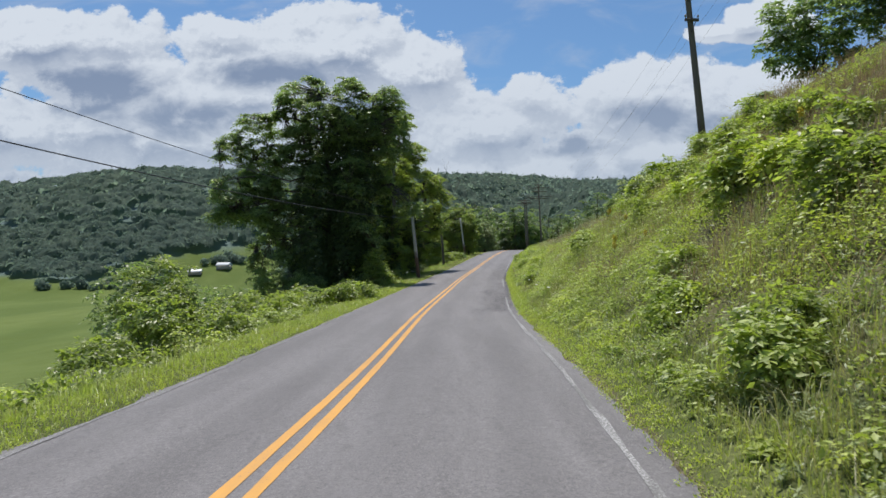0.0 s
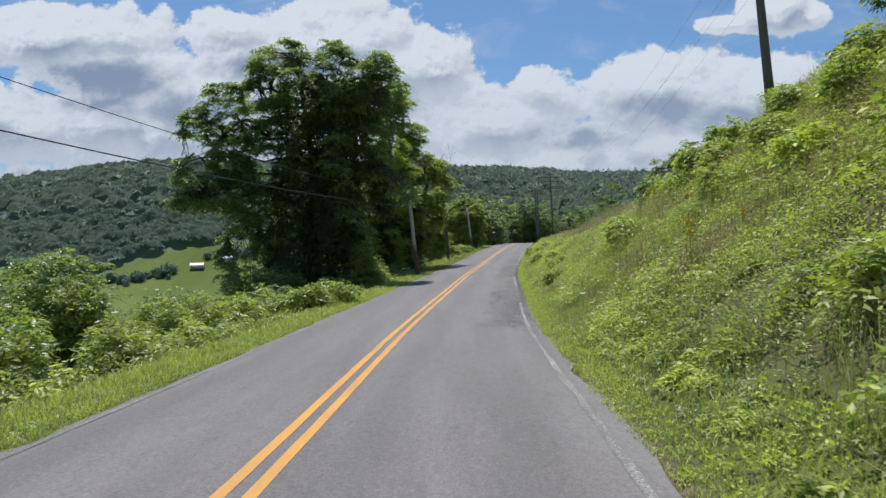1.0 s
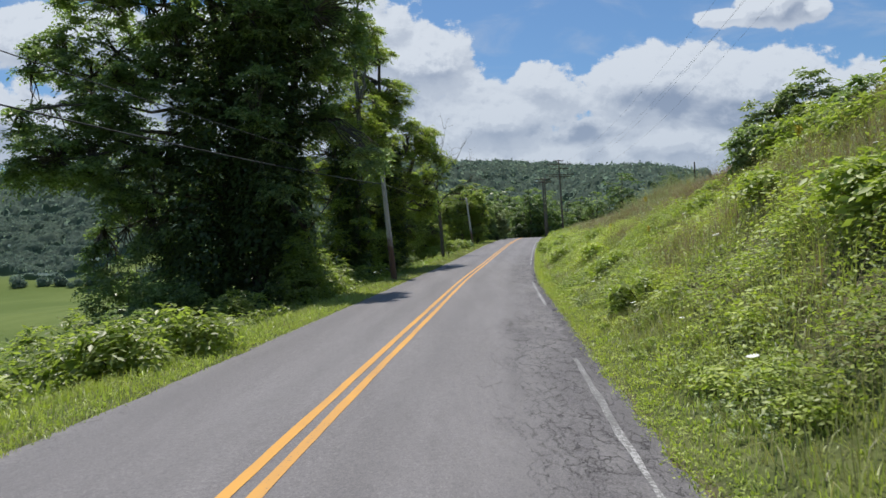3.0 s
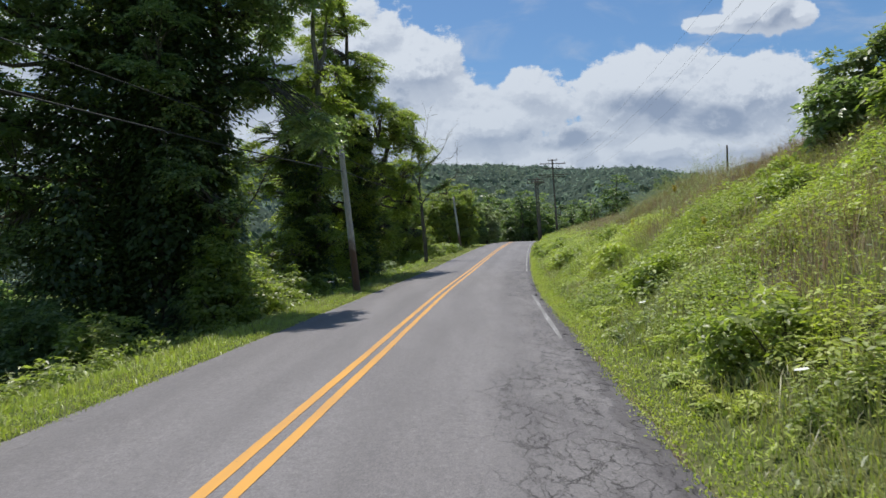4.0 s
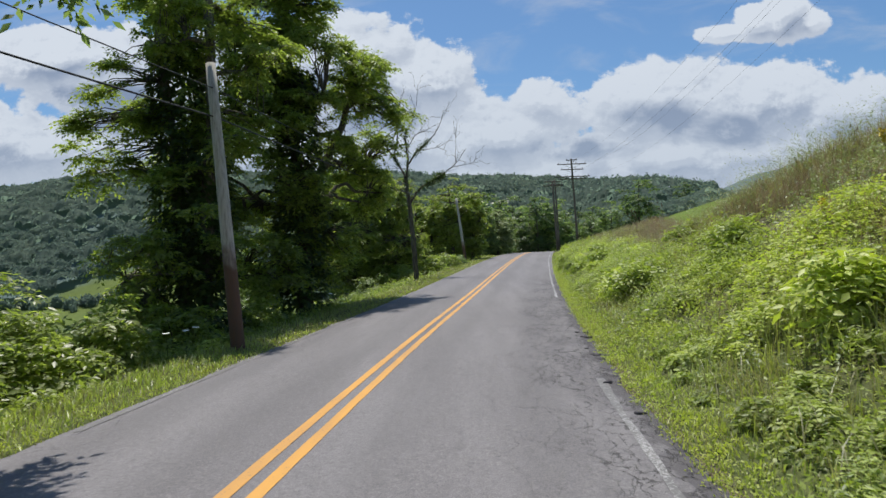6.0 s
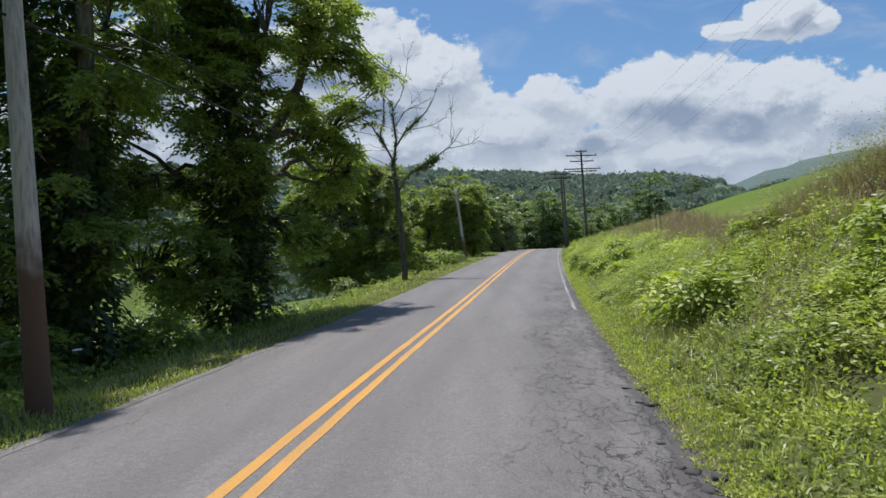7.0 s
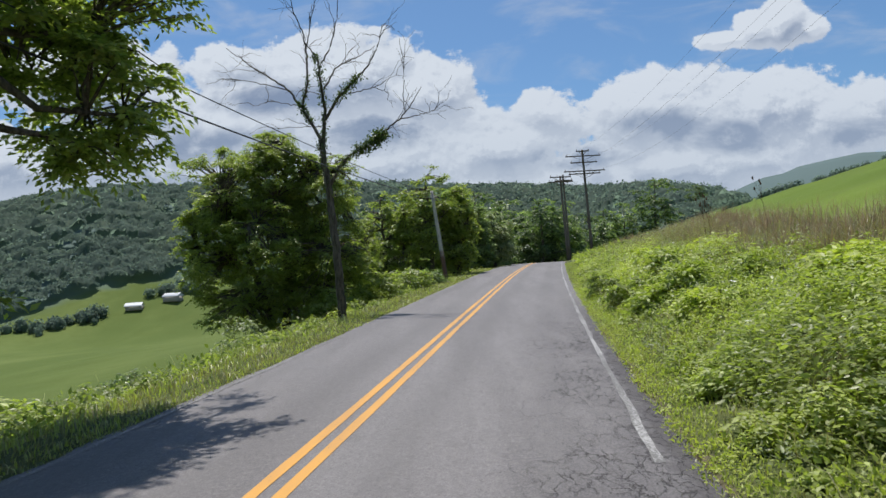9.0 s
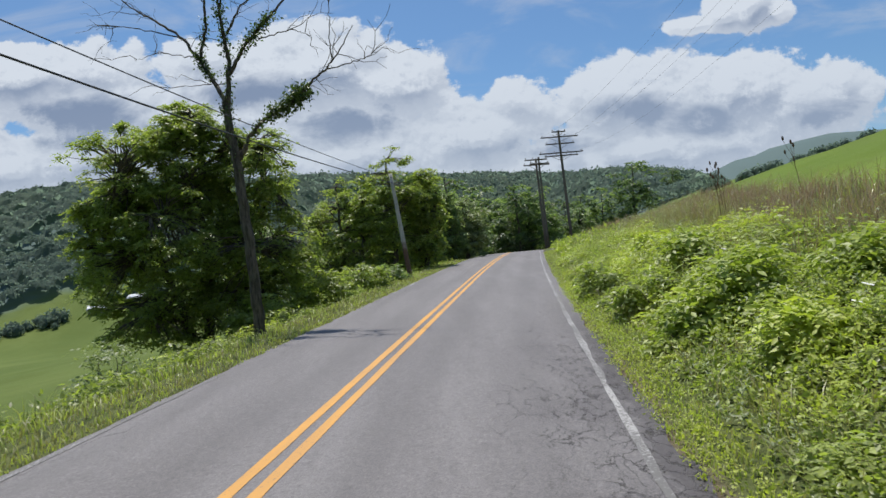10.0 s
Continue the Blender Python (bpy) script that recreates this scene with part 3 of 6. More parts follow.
def build_ground():
    o = np.unique(np.r_[-1800, -1400, np.arange(-1100, -300, 60), np.arange(-300, -60, 12), np.arange(-60, -14, 3), np.arange(-14, -2.5, 0.45), -2.6, np.arange(-1.5, 3.2, 1.2), 3.3, np.arange(3.5, 16, 0.4), np.arange(16, 60, 3), np.arange(60, 300, 14), np.arange(300, 1100, 60), 1400, 1800])
    y = np.unique(np.r_[-120, -80, -50, np.arange(-30, 150, 0.8), np.arange(150, 300, 4), np.arange(300, 1100, 16), np.arange(1100, 2400, 120)])
    oo, yy = np.meshgrid(o, y)
    xx = oo + road_x(np.clip(yy, -80, 300)) * (1 - ease(np.abs(oo), 60, 300))
    zz = ground_z(xx, yy)
    geo = Geo()
    i, j = np.meshgrid(np.arange(len(y) - 1), np.arange(len(o) - 1), indexing="ij")
    w = len(o)
    geo.add(np.stack([xx, yy, zz], -1).reshape(-1, 3), np.stack([i * w + j, i * w + j + 1, (i + 1) * w + j + 1, (i + 1) * w + j], -1).reshape(-1, 4))
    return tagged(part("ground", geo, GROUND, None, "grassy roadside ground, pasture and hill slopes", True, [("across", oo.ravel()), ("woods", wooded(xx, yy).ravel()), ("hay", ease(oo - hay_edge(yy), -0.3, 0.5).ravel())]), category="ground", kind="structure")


def strip(o_left, o_right, y, lift, ragged=0.0, seed=0):
    """A band that follows the road between two offsets."""
    y = np.asarray(y, float)
    wl = ragged * (rough_noise(y * 1.3, y * 0 + seed, seed, 3) - 0.5)
    wr = ragged * (rough_noise(y * 1.3, y * 0 + seed + 9, seed + 4, 3) - 0.5)
    cols = np.linspace(0, 1, 2 if o_right - o_left < 0.5 else 25)
    oo = (o_left + wl)[:, None] * (1 - cols) + (o_right + wr)[:, None] * cols
    yy = np.repeat(y[:, None], len(cols), 1)
    zz = road_z(yy) + lift - 0.018 * (oo / 3.0) ** 2 - 0.10 * np.clip(np.abs(oo - 0.35) - 3.12, 0, 1)
    i, j = np.meshgrid(np.arange(len(y) - 1), np.arange(len(cols) - 1), indexing="ij")
    w = len(cols)
    quads = np.stack([i * w + j, i * w + j + 1, (i + 1) * w + j + 1, (i + 1) * w + j], -1).reshape(-1, 4)
    return np.stack([road_x(yy) + oo, yy, zz], -1).reshape(-1, 3), quads, oo.ravel()


def build_road():
    y = np.r_[np.arange(-60, 110, 0.35), np.arange(110, 262, 1.5)]
    v, q, oo = strip(EDGE_L, EDGE_R, y, 0.0, 0.34, 3)
    road = tagged(part("road", Geo().add(v, q), ASPHALT, None, "worn grey asphalt road with cracked edges", True, [("across", oo)]), category="road", kind="structure")
    for n, o in enumerate((-0.125, 0.125)):
        v, q, _ = strip(o - 0.062, o + 0.062, y, 0.005, 0.02, 30 + n)
        tagged(part("yellow_line", Geo().add(v, q), YELLOW, None, "solid yellow centre line painted on the road"), category="road marking", kind="structure")
    for y0, y1, seed in ((-20, 26, 6), (50, 78, 7), (92, 130, 8)):
        v, q, _ = strip(-2.72, -2.64, np.arange(y0, y1, 0.3), 0.005, 0.06, 60 + seed)
        tagged(part("white_edge_line", Geo().add(v, q), WHITE_FADED, None, "nearly worn-off white edge line on the asphalt"), category="road marking", kind="structure")
    for y0, y1, seed in ((-60, 33, 1), (41.5, 52, 2), (66.5, 140, 3)):
        v, q, _ = strip(3.10, 3.19, np.arange(y0, y1, 0.2), 0.005, 0.06, 50 + seed)
        tagged(part("white_edge_line", Geo().add(v, q), WHITE, None, "worn white edge line on the asphalt"), category="road marking", kind="structure")


build_ground()
build_road()


# ---- plants: tools ----
def blades(base, height, lean, width, sway=0.35):
    """Grass blades of three triangles each that bend over."""
    n = len(base)
    height, width = np.broadcast_to(height, n)[:, None], np.broadcast_to(width, n)[:, None]
    a = rng.uniform(0, 2 * np.pi, n)
    side = np.stack([np.cos(a), np.sin(a), np.zeros(n)], 1)
    bow = np.stack([-np.sin(a), np.cos(a), np.zeros(n)], 1) * rng.normal(0, sway, (n, 1)) + np.asarray(lean)
    mid = base + (np.array([0, 0, 0.6]) + 0.25 * bow) * height
    tip = base + (np.array([0, 0, 0.92]) + 0.85 * bow) * height
    v = np.stack([base - side * width * 0.5, base + side * width * 0.5, mid - side * width * 0.42, mid + side * width * 0.42, tip], 1).reshape(-1, 3)
    at = np.arange(n)[:, None] * 5
    return v, np.concatenate([at + (0, 1, 3), at + (0, 3, 2), at + (2, 3, 4)])


def mounds(centres, radius, height, count, leaf, upright=0.5):
    """Leaves over low rounded clumps; returns leaf vertices and triangles."""
    n = len(centres)
    d = unit(rng.normal(0, 1, (n, count, 3)))
    d[..., 2] = np.abs(d[..., 2])
    r = rng.uniform(0.35, 1.0, (n, count, 1)) ** 0.6
    spread = np.stack([radius, radius, height], -1)[:, None, :]
    base = (centres[:, None, :] + d * r * spread).reshape(-1, 3)
    out = d.reshape(-1, 3)
    axis = out * (1, 1, 0.3) + rng.normal(0, 0.5, out.shape) + (0, 0, 0.15)
    flat = out * 0.6 + np.array([0, 0, upright]) + rng.normal(0, 0.35, out.shape)
    length = leaf * rng.uniform(0.6, 1.35, len(base))
    return leaves(base, axis, flat, length, length * rng.uniform(0.42, 0.6, len(base)))


def limb_path(a, b, steps=6, rise=0.12, shake=0.05):
    a, b = np.asarray(a, float), np.asarray(b, float)
    s = np.linspace(0, 1, steps)[:, None]
    far = np.linalg.norm(b - a)
    p = a + (b - a) * s + np.array([0, 0, far * rise]) * np.sin(np.pi * s)
    return p + rng.normal(0, far * shake, p.shape) * np.sin(np.pi * s)


def lobes_points(lobes, count, puffs=0, puff=1.0):
    """Places of leaf clumps in a crown of ellipsoids: they lie over rounded puffs, thicker towards the uneven outside."""
    lobes = np.asarray(lobes, float)
    weight = (lobes[:, 3] * lobes[:, 4] * lobes[:, 5]) ** 0.67
    many = puffs or count
    pick = rng.choice(len(lobes), many, p=weight / weight.sum())
    d = unit(rng.normal(0, 1, (many, 3)))
    r = rng.uniform(0.12, 1, many) ** (1 / 2.6)
    r *= 0.74 + 0.40 * rough_noise(d[:, 0] * 2.3 + pick * 3.1, d[:, 2] * 2.3 + d[:, 1] * 1.9, 17)
    p = lobes[pick, :3] + d * r[:, None] * lobes[pick, 3:]
    if not puffs:
        return p, d
    own = rng.integers(0, puffs, count)
    e = unit(rng.normal(0, 1, (count, 3)) + d[own] * 0.6 + np.array([0, 0, 0.8]))
    size = puff * rng.uniform(0.7, 1.25, puffs)[own]
    return p[own] + e * (size * rng.uniform(0.5, 1.0, count))[:, None] * np.array([1, 1, 0.72]), unit(e + 0.4 * d[own])


def shoots(centres, out, count, size, leaf, per=9):
    """Leafy shoot tips: compound leaves radiate from each tip and arch over, their faces to the sky."""
    n = len(centres)
    a = rng.uniform(0, 2 * np.pi, (n, 1)) + np.arange(count)[None] * (2 * np.pi / count) + rng.normal(0, 0.3, (n, count))
    d = np.stack([np.cos(a), np.sin(a), rng.normal(0.22, 0.32, (n, count))], -1)
    d = unit(d + out[:, None, :] * 0.45)
    long = size * rng.uniform(0.65, 1.25, (n, count))
    start = centres[:, None, :] + rng.normal(0, 0.10, (n, count, 3)) * size
    s = (np.arange(per) + 0.7) / per
    base = start[:, :, None, :] + d[:, :, None, :] * (s[None, None] * long[..., None])[..., None]
    base = base - np.array([0, 0, 0.6]) * (long[..., None] * s[None, None] ** 2)[..., None]
    side = unit(np.cross(d, np.array([0, 0, 1.0]) + rng.normal(0, 0.15, d.shape)))
    sign = np.where(np.arange(per) % 2 == 0, 1.0, -1.0)[None, None, :, None]
    sign = np.where(np.arange(per)[None, None, :, None] == per - 1, 0.0, sign)
    axis = d[:, :, None, :] * 0.6 + side[:, :, None, :] * sign + rng.normal(0, 0.25, (n, count, per, 3)) - np.array([0, 0, 0.45])
    base, axis = base.reshape(-1, 3), axis.reshape(-1, 3)
    flat = np.array([0, 0, 0.9]) + np.repeat(out, count * per, 0) * 0.55 + rng.normal(0, 0.5, base.shape)
    length = leaf * rng.uniform(0.7, 1.25, len(base))
    return leaves(base, axis, flat, length, length * 0.47)


def tree(label, base, trunks, lobes, clumps, per, leaf, mat, radius, vine=(), limbs=16, bark=BARK, group="", size=0.5, puffs=60, puff=0.7):
    """A tree in world places: trunks as point lists, a crown of lobes, and vines up the trunk, some only dark filling
    for the crown's inner shade, as (centre, radius, height).
    """
    base = np.asarray(base, float)
    root = thing("tree", base, label, "tree", group)
    wood, spines = Geo(), []
    for n, line in enumerate(trunks):
        pts = np.asarray(line, float) - base
        s = np.linspace(0, len(pts) - 1, 4 * len(pts))
        pts = np.stack([np.interp(s, np.arange(len(pts)), pts[:, k]) for k in range(3)], 1)
        pts[1:-1] += rng.normal(0, 0.05, (len(pts) - 2, 3))
        thick = radius * (0.8 if n else 1.0) * np.linspace(1, 0.25, len(pts))
        thick[0] *= 1.35
        wood.add(*tube(pts, thick, 9))
        spines.append(pts)
    spine = np.concatenate(spines)
    centres, out = lobes_points(lobes, clumps, puffs, puff)
    centres = centres - base
    nodes = [spine]
    for target in centres[rng.choice(clumps, min(limbs, clumps), replace=False)]:
        high = spine[spine[:, 2] < target[2] + 0.5]
        start = high[np.argmin(np.linalg.norm(high - target, axis=1) + rng.uniform(0, 1.5, len(high)))] if len(high) else spine[len(spine) // 2]
        path = limb_path(start, target, 7, 0.10, 0.04)
        wood.add(*tube(path, np.linspace(radius * 0.36, 0.025, 7), 6))
        nodes.append(path[2:])
    nodes = np.concatenate(nodes)
    for c in centres if clumps > 200 else ():
        near = nodes[np.argmin(((nodes - c) ** 2).sum(1))]
        if np.linalg.norm(near - c) > 0.25:
            wood.add(*tube(limb_path(near, c, 4, 0.08, 0.05), [0.035, 0.025, 0.016, 0.008], 3))
    part("trunk", wood, bark, root, smooth=True)
    crown = Geo().add(*shoots(centres, out, max(1, per // 7), size, leaf, 9 if clumps > 500 else 6))
    part("crown", crown, mat, root)
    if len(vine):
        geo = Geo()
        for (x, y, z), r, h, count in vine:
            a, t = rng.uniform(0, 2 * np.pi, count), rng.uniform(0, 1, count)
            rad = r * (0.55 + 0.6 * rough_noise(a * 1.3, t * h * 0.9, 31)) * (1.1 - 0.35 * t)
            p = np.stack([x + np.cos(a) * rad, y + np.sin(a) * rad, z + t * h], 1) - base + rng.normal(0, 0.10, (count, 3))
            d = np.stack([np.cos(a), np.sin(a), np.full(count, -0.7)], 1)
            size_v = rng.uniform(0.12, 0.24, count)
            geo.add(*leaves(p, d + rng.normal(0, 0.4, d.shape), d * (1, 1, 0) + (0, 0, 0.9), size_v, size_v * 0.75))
        part("vine_cover", geo, LEAF_VINE, root, "dark vine leaves climbing the trunk and standing in for shade inside the crown")
    return root


def shrub(label, place, radius, height, clumps, per, leaf, mat, group="", name="shrub", size=0.3):
    """A bush: stems from one base and clumps of leaves."""
    place = np.asarray(place, float)
    root = thing(name, place, label, "shrub", group)
    wood = Geo()
    c, out = lobes_points([(0, 0, height * 0.55, radius, radius, height * 0.5), (radius * 0.45, -radius * 0.2, height * 0.42, radius * 0.6, radius * 0.6, height * 0.4), (-radius * 0.5, radius * 0.2, height * 0.4, radius * 0.55, radius * 0.6, height * 0.38)], clumps)
    c[:, 2] = np.maximum(c[:, 2], 0.08)
    for target in c[:: -(-clumps // 12)]:
        wood.add(*tube(limb_path((rng.normal(0, 0.08), rng.normal(0, 0.08), -0.15), target, 5, 0.05, 0.05), [0.03, 0.025, 0.018, 0.012, 0.006], 4))
    tagged(part("branchwork", wood, BARK, root), kind="stuff")
    part("foliage", Geo().add(*shoots(c, out, max(1, per // 7), size * 1.25, leaf * 1.05, 7)), mat, root)
    return root


def on_ground(x, y, sink=0.05):
    return np.array([x, y, float(ground_z(x, y)) - sink])


# ---- roadside trees ----
VINED = "large leafy tree wrapped in dark vines beside the road"
# Besides the trunk vines, added columns of dark leaves imitate the crown's shaded core.
tree(VINED, (-7.4, 50.5, -1.6), [[(-7.4, 50.5, -1.6), (-7.6, 50.4, 4), (-8.6, 50.2, 9), (-9.2, 50, 13.4)], [(-6.7, 50.7, -1.5), (-6.3, 50.8, 4), (-5.8, 50.8, 9), (-5.2, 50.6, 13)]],
     [(-9.4, 50, 11.4, 2.6, 3.2, 3.0), (-12.4, 49.6, 10.2, 2.4, 2.6, 2.2), (-14.6, 49.2, 8.9, 1.5, 1.8, 1.9), (-15.0, 48.4, 6.0, 1.7, 1.8, 1.5), (-12.8, 48.6, 5.2, 2.0, 2.0, 1.8), (-6.4, 50.5, 12.0, 2.0, 2.8, 2.6), (-5.4, 50.5, 9.8, 1.5, 2.4, 2.6), (-4.1, 50.5, 11.2, 1.5, 2.0, 2.2), (-2.9, 49.4, 5.2, 0.9, 0.9, 0.5), (-4.0, 49.8, 6.2, 0.8, 0.9, 0.7), (-11.0, 49.6, 7.6, 2.4, 2.6, 2.2), (-10.8, 50, 3.4, 2.4, 2.6, 2.8), (-6.6, 49.6, 6.6, 1.3, 2.0, 2.4), (-6.4, 50.2, 3.0, 1.2, 1.8, 2.4), (-12.6, 49.6, 1.2, 1.8, 2.0, 2.0)],
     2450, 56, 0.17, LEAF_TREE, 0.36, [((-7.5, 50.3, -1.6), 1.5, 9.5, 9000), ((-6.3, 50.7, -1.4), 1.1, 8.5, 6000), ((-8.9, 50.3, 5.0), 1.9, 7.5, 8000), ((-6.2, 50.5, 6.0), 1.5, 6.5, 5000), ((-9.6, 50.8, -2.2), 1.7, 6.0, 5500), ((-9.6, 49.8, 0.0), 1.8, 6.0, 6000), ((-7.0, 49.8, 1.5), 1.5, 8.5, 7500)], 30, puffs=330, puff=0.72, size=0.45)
tree("tall tree with sparse leaves and bare upper limbs", (-5.4, 62.4, -0.9), [[(-5.4, 62.4, -0.9), (-5.0, 62.3, 4), (-4.8, 62.2, 8.5), (-4.9, 62.0, 12.5), (-4.5, 61.6, 15.5)], [(-6.0, 62.6, -0.9), (-6.1, 62.6, 4), (-6.4, 62.6, 8.3), (-7.1, 62.7, 10.8), (-7.8, 63.0, 14.5)], [(-4.85, 62.1, 9.4), (-4.5, 62.0, 10.2), (-4.2, 61.9, 12.6)]],
     [(-8.0, 62.6, 4.9, 1.2, 1.2, 1.2), (-7.2, 62.4, 6.6, 1.1, 1.3, 1.0), (-5.6, 62, 8.6, 1.0, 1.4, 1.6), (-6.0, 62.2, 6.2, 1.0, 1.5, 1.4), (-5.2, 61.8, 2.8, 1.4, 1.6, 2.0), (-6.6, 62.2, 1.6, 1.2, 1.4, 1.8), (-7.4, 63, 12.4, 1.1, 1.3, 1.2), (-4.6, 62, 13.4, 1.2, 1.4, 1.8), (-3.9, 62.6, 8.4, 1.1, 1.3, 1.5), (-4.3, 62.4, 5.6, 0.9, 1.2, 1.3), (-6.2, 63.0, 9.8, 1.0, 1.2, 1.2)],
     760, 63, 0.145, LEAF_LIGHT, 0.22, [((-5.9, 62.6, -0.9), 0.95, 9.0, 6500), ((-5.2, 62.4, -0.9), 0.8, 6.0, 3500)], 14, BARK_GREY, puffs=110, puff=0.62, size=0.42)
tree("leafy tree with vine-wrapped trunk leaning over the road", (-3.6, 67.6, -0.5), [[(-3.6, 67.6, -0.5), (-3.7, 67.7, 4), (-4.0, 67.9, 9), (-4.2, 68.2, 14.6)], [(-3.7, 67.9, 1.4), (-3.3, 68.6, 4.5), (-2.2, 70, 7.6), (-1.2, 71.4, 9.4)]],
     [(-4.6, 67.8, 12.0, 2.2, 2.6, 3.4), (-3.0, 68.0, 9.2, 2.0, 2.2, 2.4), (-1.6, 69.6, 8.4, 1.2, 1.4, 1.6), (-1.2, 71.2, 5.3, 0.8, 0.9, 1.2), (-1.6, 70.4, 4.5, 0.8, 0.8, 0.8), (-2.7, 70.8, 5.4, 1.0, 1.0, 1.4), (-0.9, 70.8, 7.1, 1.1, 1.1, 1.0), (-0.6, 72.6, 8.2, 0.7, 0.8, 0.6), (-4.6, 67.4, 7.4, 1.4, 1.6, 1.6), (-2.4, 67.6, 7.2, 1.2, 1.4, 1.2), (-2.2, 70.2, 5.8, 0.9, 1.2, 0.9), (-5.9, 67.0, 8.0, 1.6, 2.0, 2.4), (-6.6, 66.6, 4.6, 1.6, 1.8, 2.0), (-3.4, 67.2, 5.6, 1.6, 1.8, 2.2), (-4.6, 66.8, 2.2, 1.6, 1.8, 2.2), (-2.6, 67.6, 2.6, 0.9, 1.2, 1.6)],
     1850, 56, 0.145, LEAF_LIGHT, 0.30, [((-3.7, 67.6, -0.5), 0.95, 9.0, 7500)], 30, puffs=270, puff=0.66, size=0.42)
tree("broad leafy tree growing beside a dead tree", (-4.9, 93.4, -1.0), [[(-4.9, 93.4, -1.0), (-4.8, 93.3, 3), (-4.6, 93.2, 8.2)], [(-5.3, 93.4, -1.0), (-6.3, 93.3, 2.5), (-7.2, 93, 5.5)]],
     [(-5.0, 93.3, 6.4, 1.9, 2.4, 2.2), (-4.9, 93.2, 8.0, 0.8, 1.0, 1.0), (-7.2, 93, 6.0, 1.7, 2.0, 1.9), (-8.1, 93, 3.4, 1.6, 2.2, 2.4), (-2.9, 93.3, 5.7, 1.6, 2.0, 1.7), (-2.3, 93.4, 3.0, 1.3, 2.0, 2.4), (-5.2, 92.6, 3.2, 2.6, 2.6, 3.0), (-5.0, 92.6, 0.5, 3.6, 2.0, 1.2)],
     2700, 49, 0.135, LEAF_LIGHT, 0.22, (), 20, puffs=330, puff=0.72, size=0.36)
BACK = "leafy tree in the wood along the road"
WOODS = []
for x, y, top, wide, mat in ((0.9, 114, 9.9, 2.3, LEAF_LIGHT), (3.0, 115.5, 8.6, 1.1, LEAF_LIGHT), (-2.8, 115, 8.6, 2.4, LEAF_LIGHT), (-11, 120, 7.5, 3.4, LEAF_TREE), (4.0, 130, 8.9, 2.2, LEAF_TREE), (-4, 130, 9.4, 3.4, LEAF_TREE), (6.4, 133, 7.6, 1.8, LEAF_GREY)):
    z = float(ground_z(x, y)) - 0.3
    h = top - z
    WOODS.append(tree(BACK, (x, y, z), [[(x, y, z), (x + 0.2, y, z + h * 0.45), (x, y + 0.2, z + h * 0.9)]], [(x, y, z + h * 0.60, wide, wide, h * 0.40), (x - wide * 0.5, y, z + h * 0.36, wide * 0.75, wide * 0.8, h * 0.30), (x + wide * 0.45, y - 0.3, z + h * 0.42, wide * 0.7, wide * 0.8, h * 0.32)], 440, 49, 0.22, mat, 0.20, (), 10, group="wood beyond the trees", size=0.45, puffs=110, puff=0.7))


def copy_tree(source, x, y, height, turn):
    """Another tree of the wood, after one that stands."""
    z = float(ground_z(x, y)) - 0.3
    ob = copy_thing(source, pose(x, y, z, 0, 0, turn))
    ob.scale = (height / 9.0,) * 3
    return ob


FAR = []
for x, y, top, wide, mat in ((8.6, 186, 9.0, 3.0, LEAF_FAR), (-14, 190, 8.5, 3.2, LEAF_TREE), (24, 214, 9.0, 3.0, LEAF_FAR)):
    z = float(ground_z(x, y)) - 0.3
    FAR.append(tree(BACK, (x, y, z), [[(x, y, z), (x + 0.2, y, z + 4.0), (x, y + 0.2, z + 8.1)]], [(x, y, z + 5.4, wide, wide, 3.6), (x - wide * 0.5, y, z + 3.2, wide * 0.75, wide * 0.8, 2.7), (x + wide * 0.45, y - 0.3, z + 3.8, wide * 0.7, wide * 0.8, 2.9)], 100, 35, 0.44, mat, 0.20, (), 4, group="wood beyond the trees", size=0.75, puffs=60, puff=0.8))
for n in range(60):
    if n < 30:
        y = rng.uniform(133, 185)
        x = float(road_x(y)) - rng.uniform(6, 13 if n % 3 else 34)
    elif n < 48:
        y = rng.uniform(180, 205)
        x = rng.uniform(-26, 21)
        if abs(x - float(road_x(y))) < 5:
            x -= 10
    else:
        y = rng.uniform(205, 240)
        x = rng.uniform(-30, 46)
        if abs(x - float(road_x(y))) < 5:
            x -= 10
    copy_tree(WOODS[n % len(WOODS)] if n in (0, 7, 14) else FAR[n % 3], x, y, rng.uniform(9.0, 13.5) + max(0.0, (y - 185) * 0.06), rng.uniform(0, 360))


for n, (x, y, high) in enumerate(((10.6, 205, 17.0), (14.1, 207, 16.6), (18.4, 206, 13.8), (21.8, 208, 11.4), (25.2, 210, 11.6), (29.0, 208, 12.0), (33.4, 212, 12.4), (38.0, 214, 11.6), (16.4, 198, 10.5), (23.5, 200, 9.0), (31.0, 203, 8.5), (6.8, 147, 8.6), (5.2, 152, 10.0), (1.8, 139, 10.5), (-1.5, 136, 10.0), (3.0, 160, 12.0))):
    copy_tree(WOODS[4] if n in (11, 13) else FAR[n % 3], x, y, high, n * 77.0)


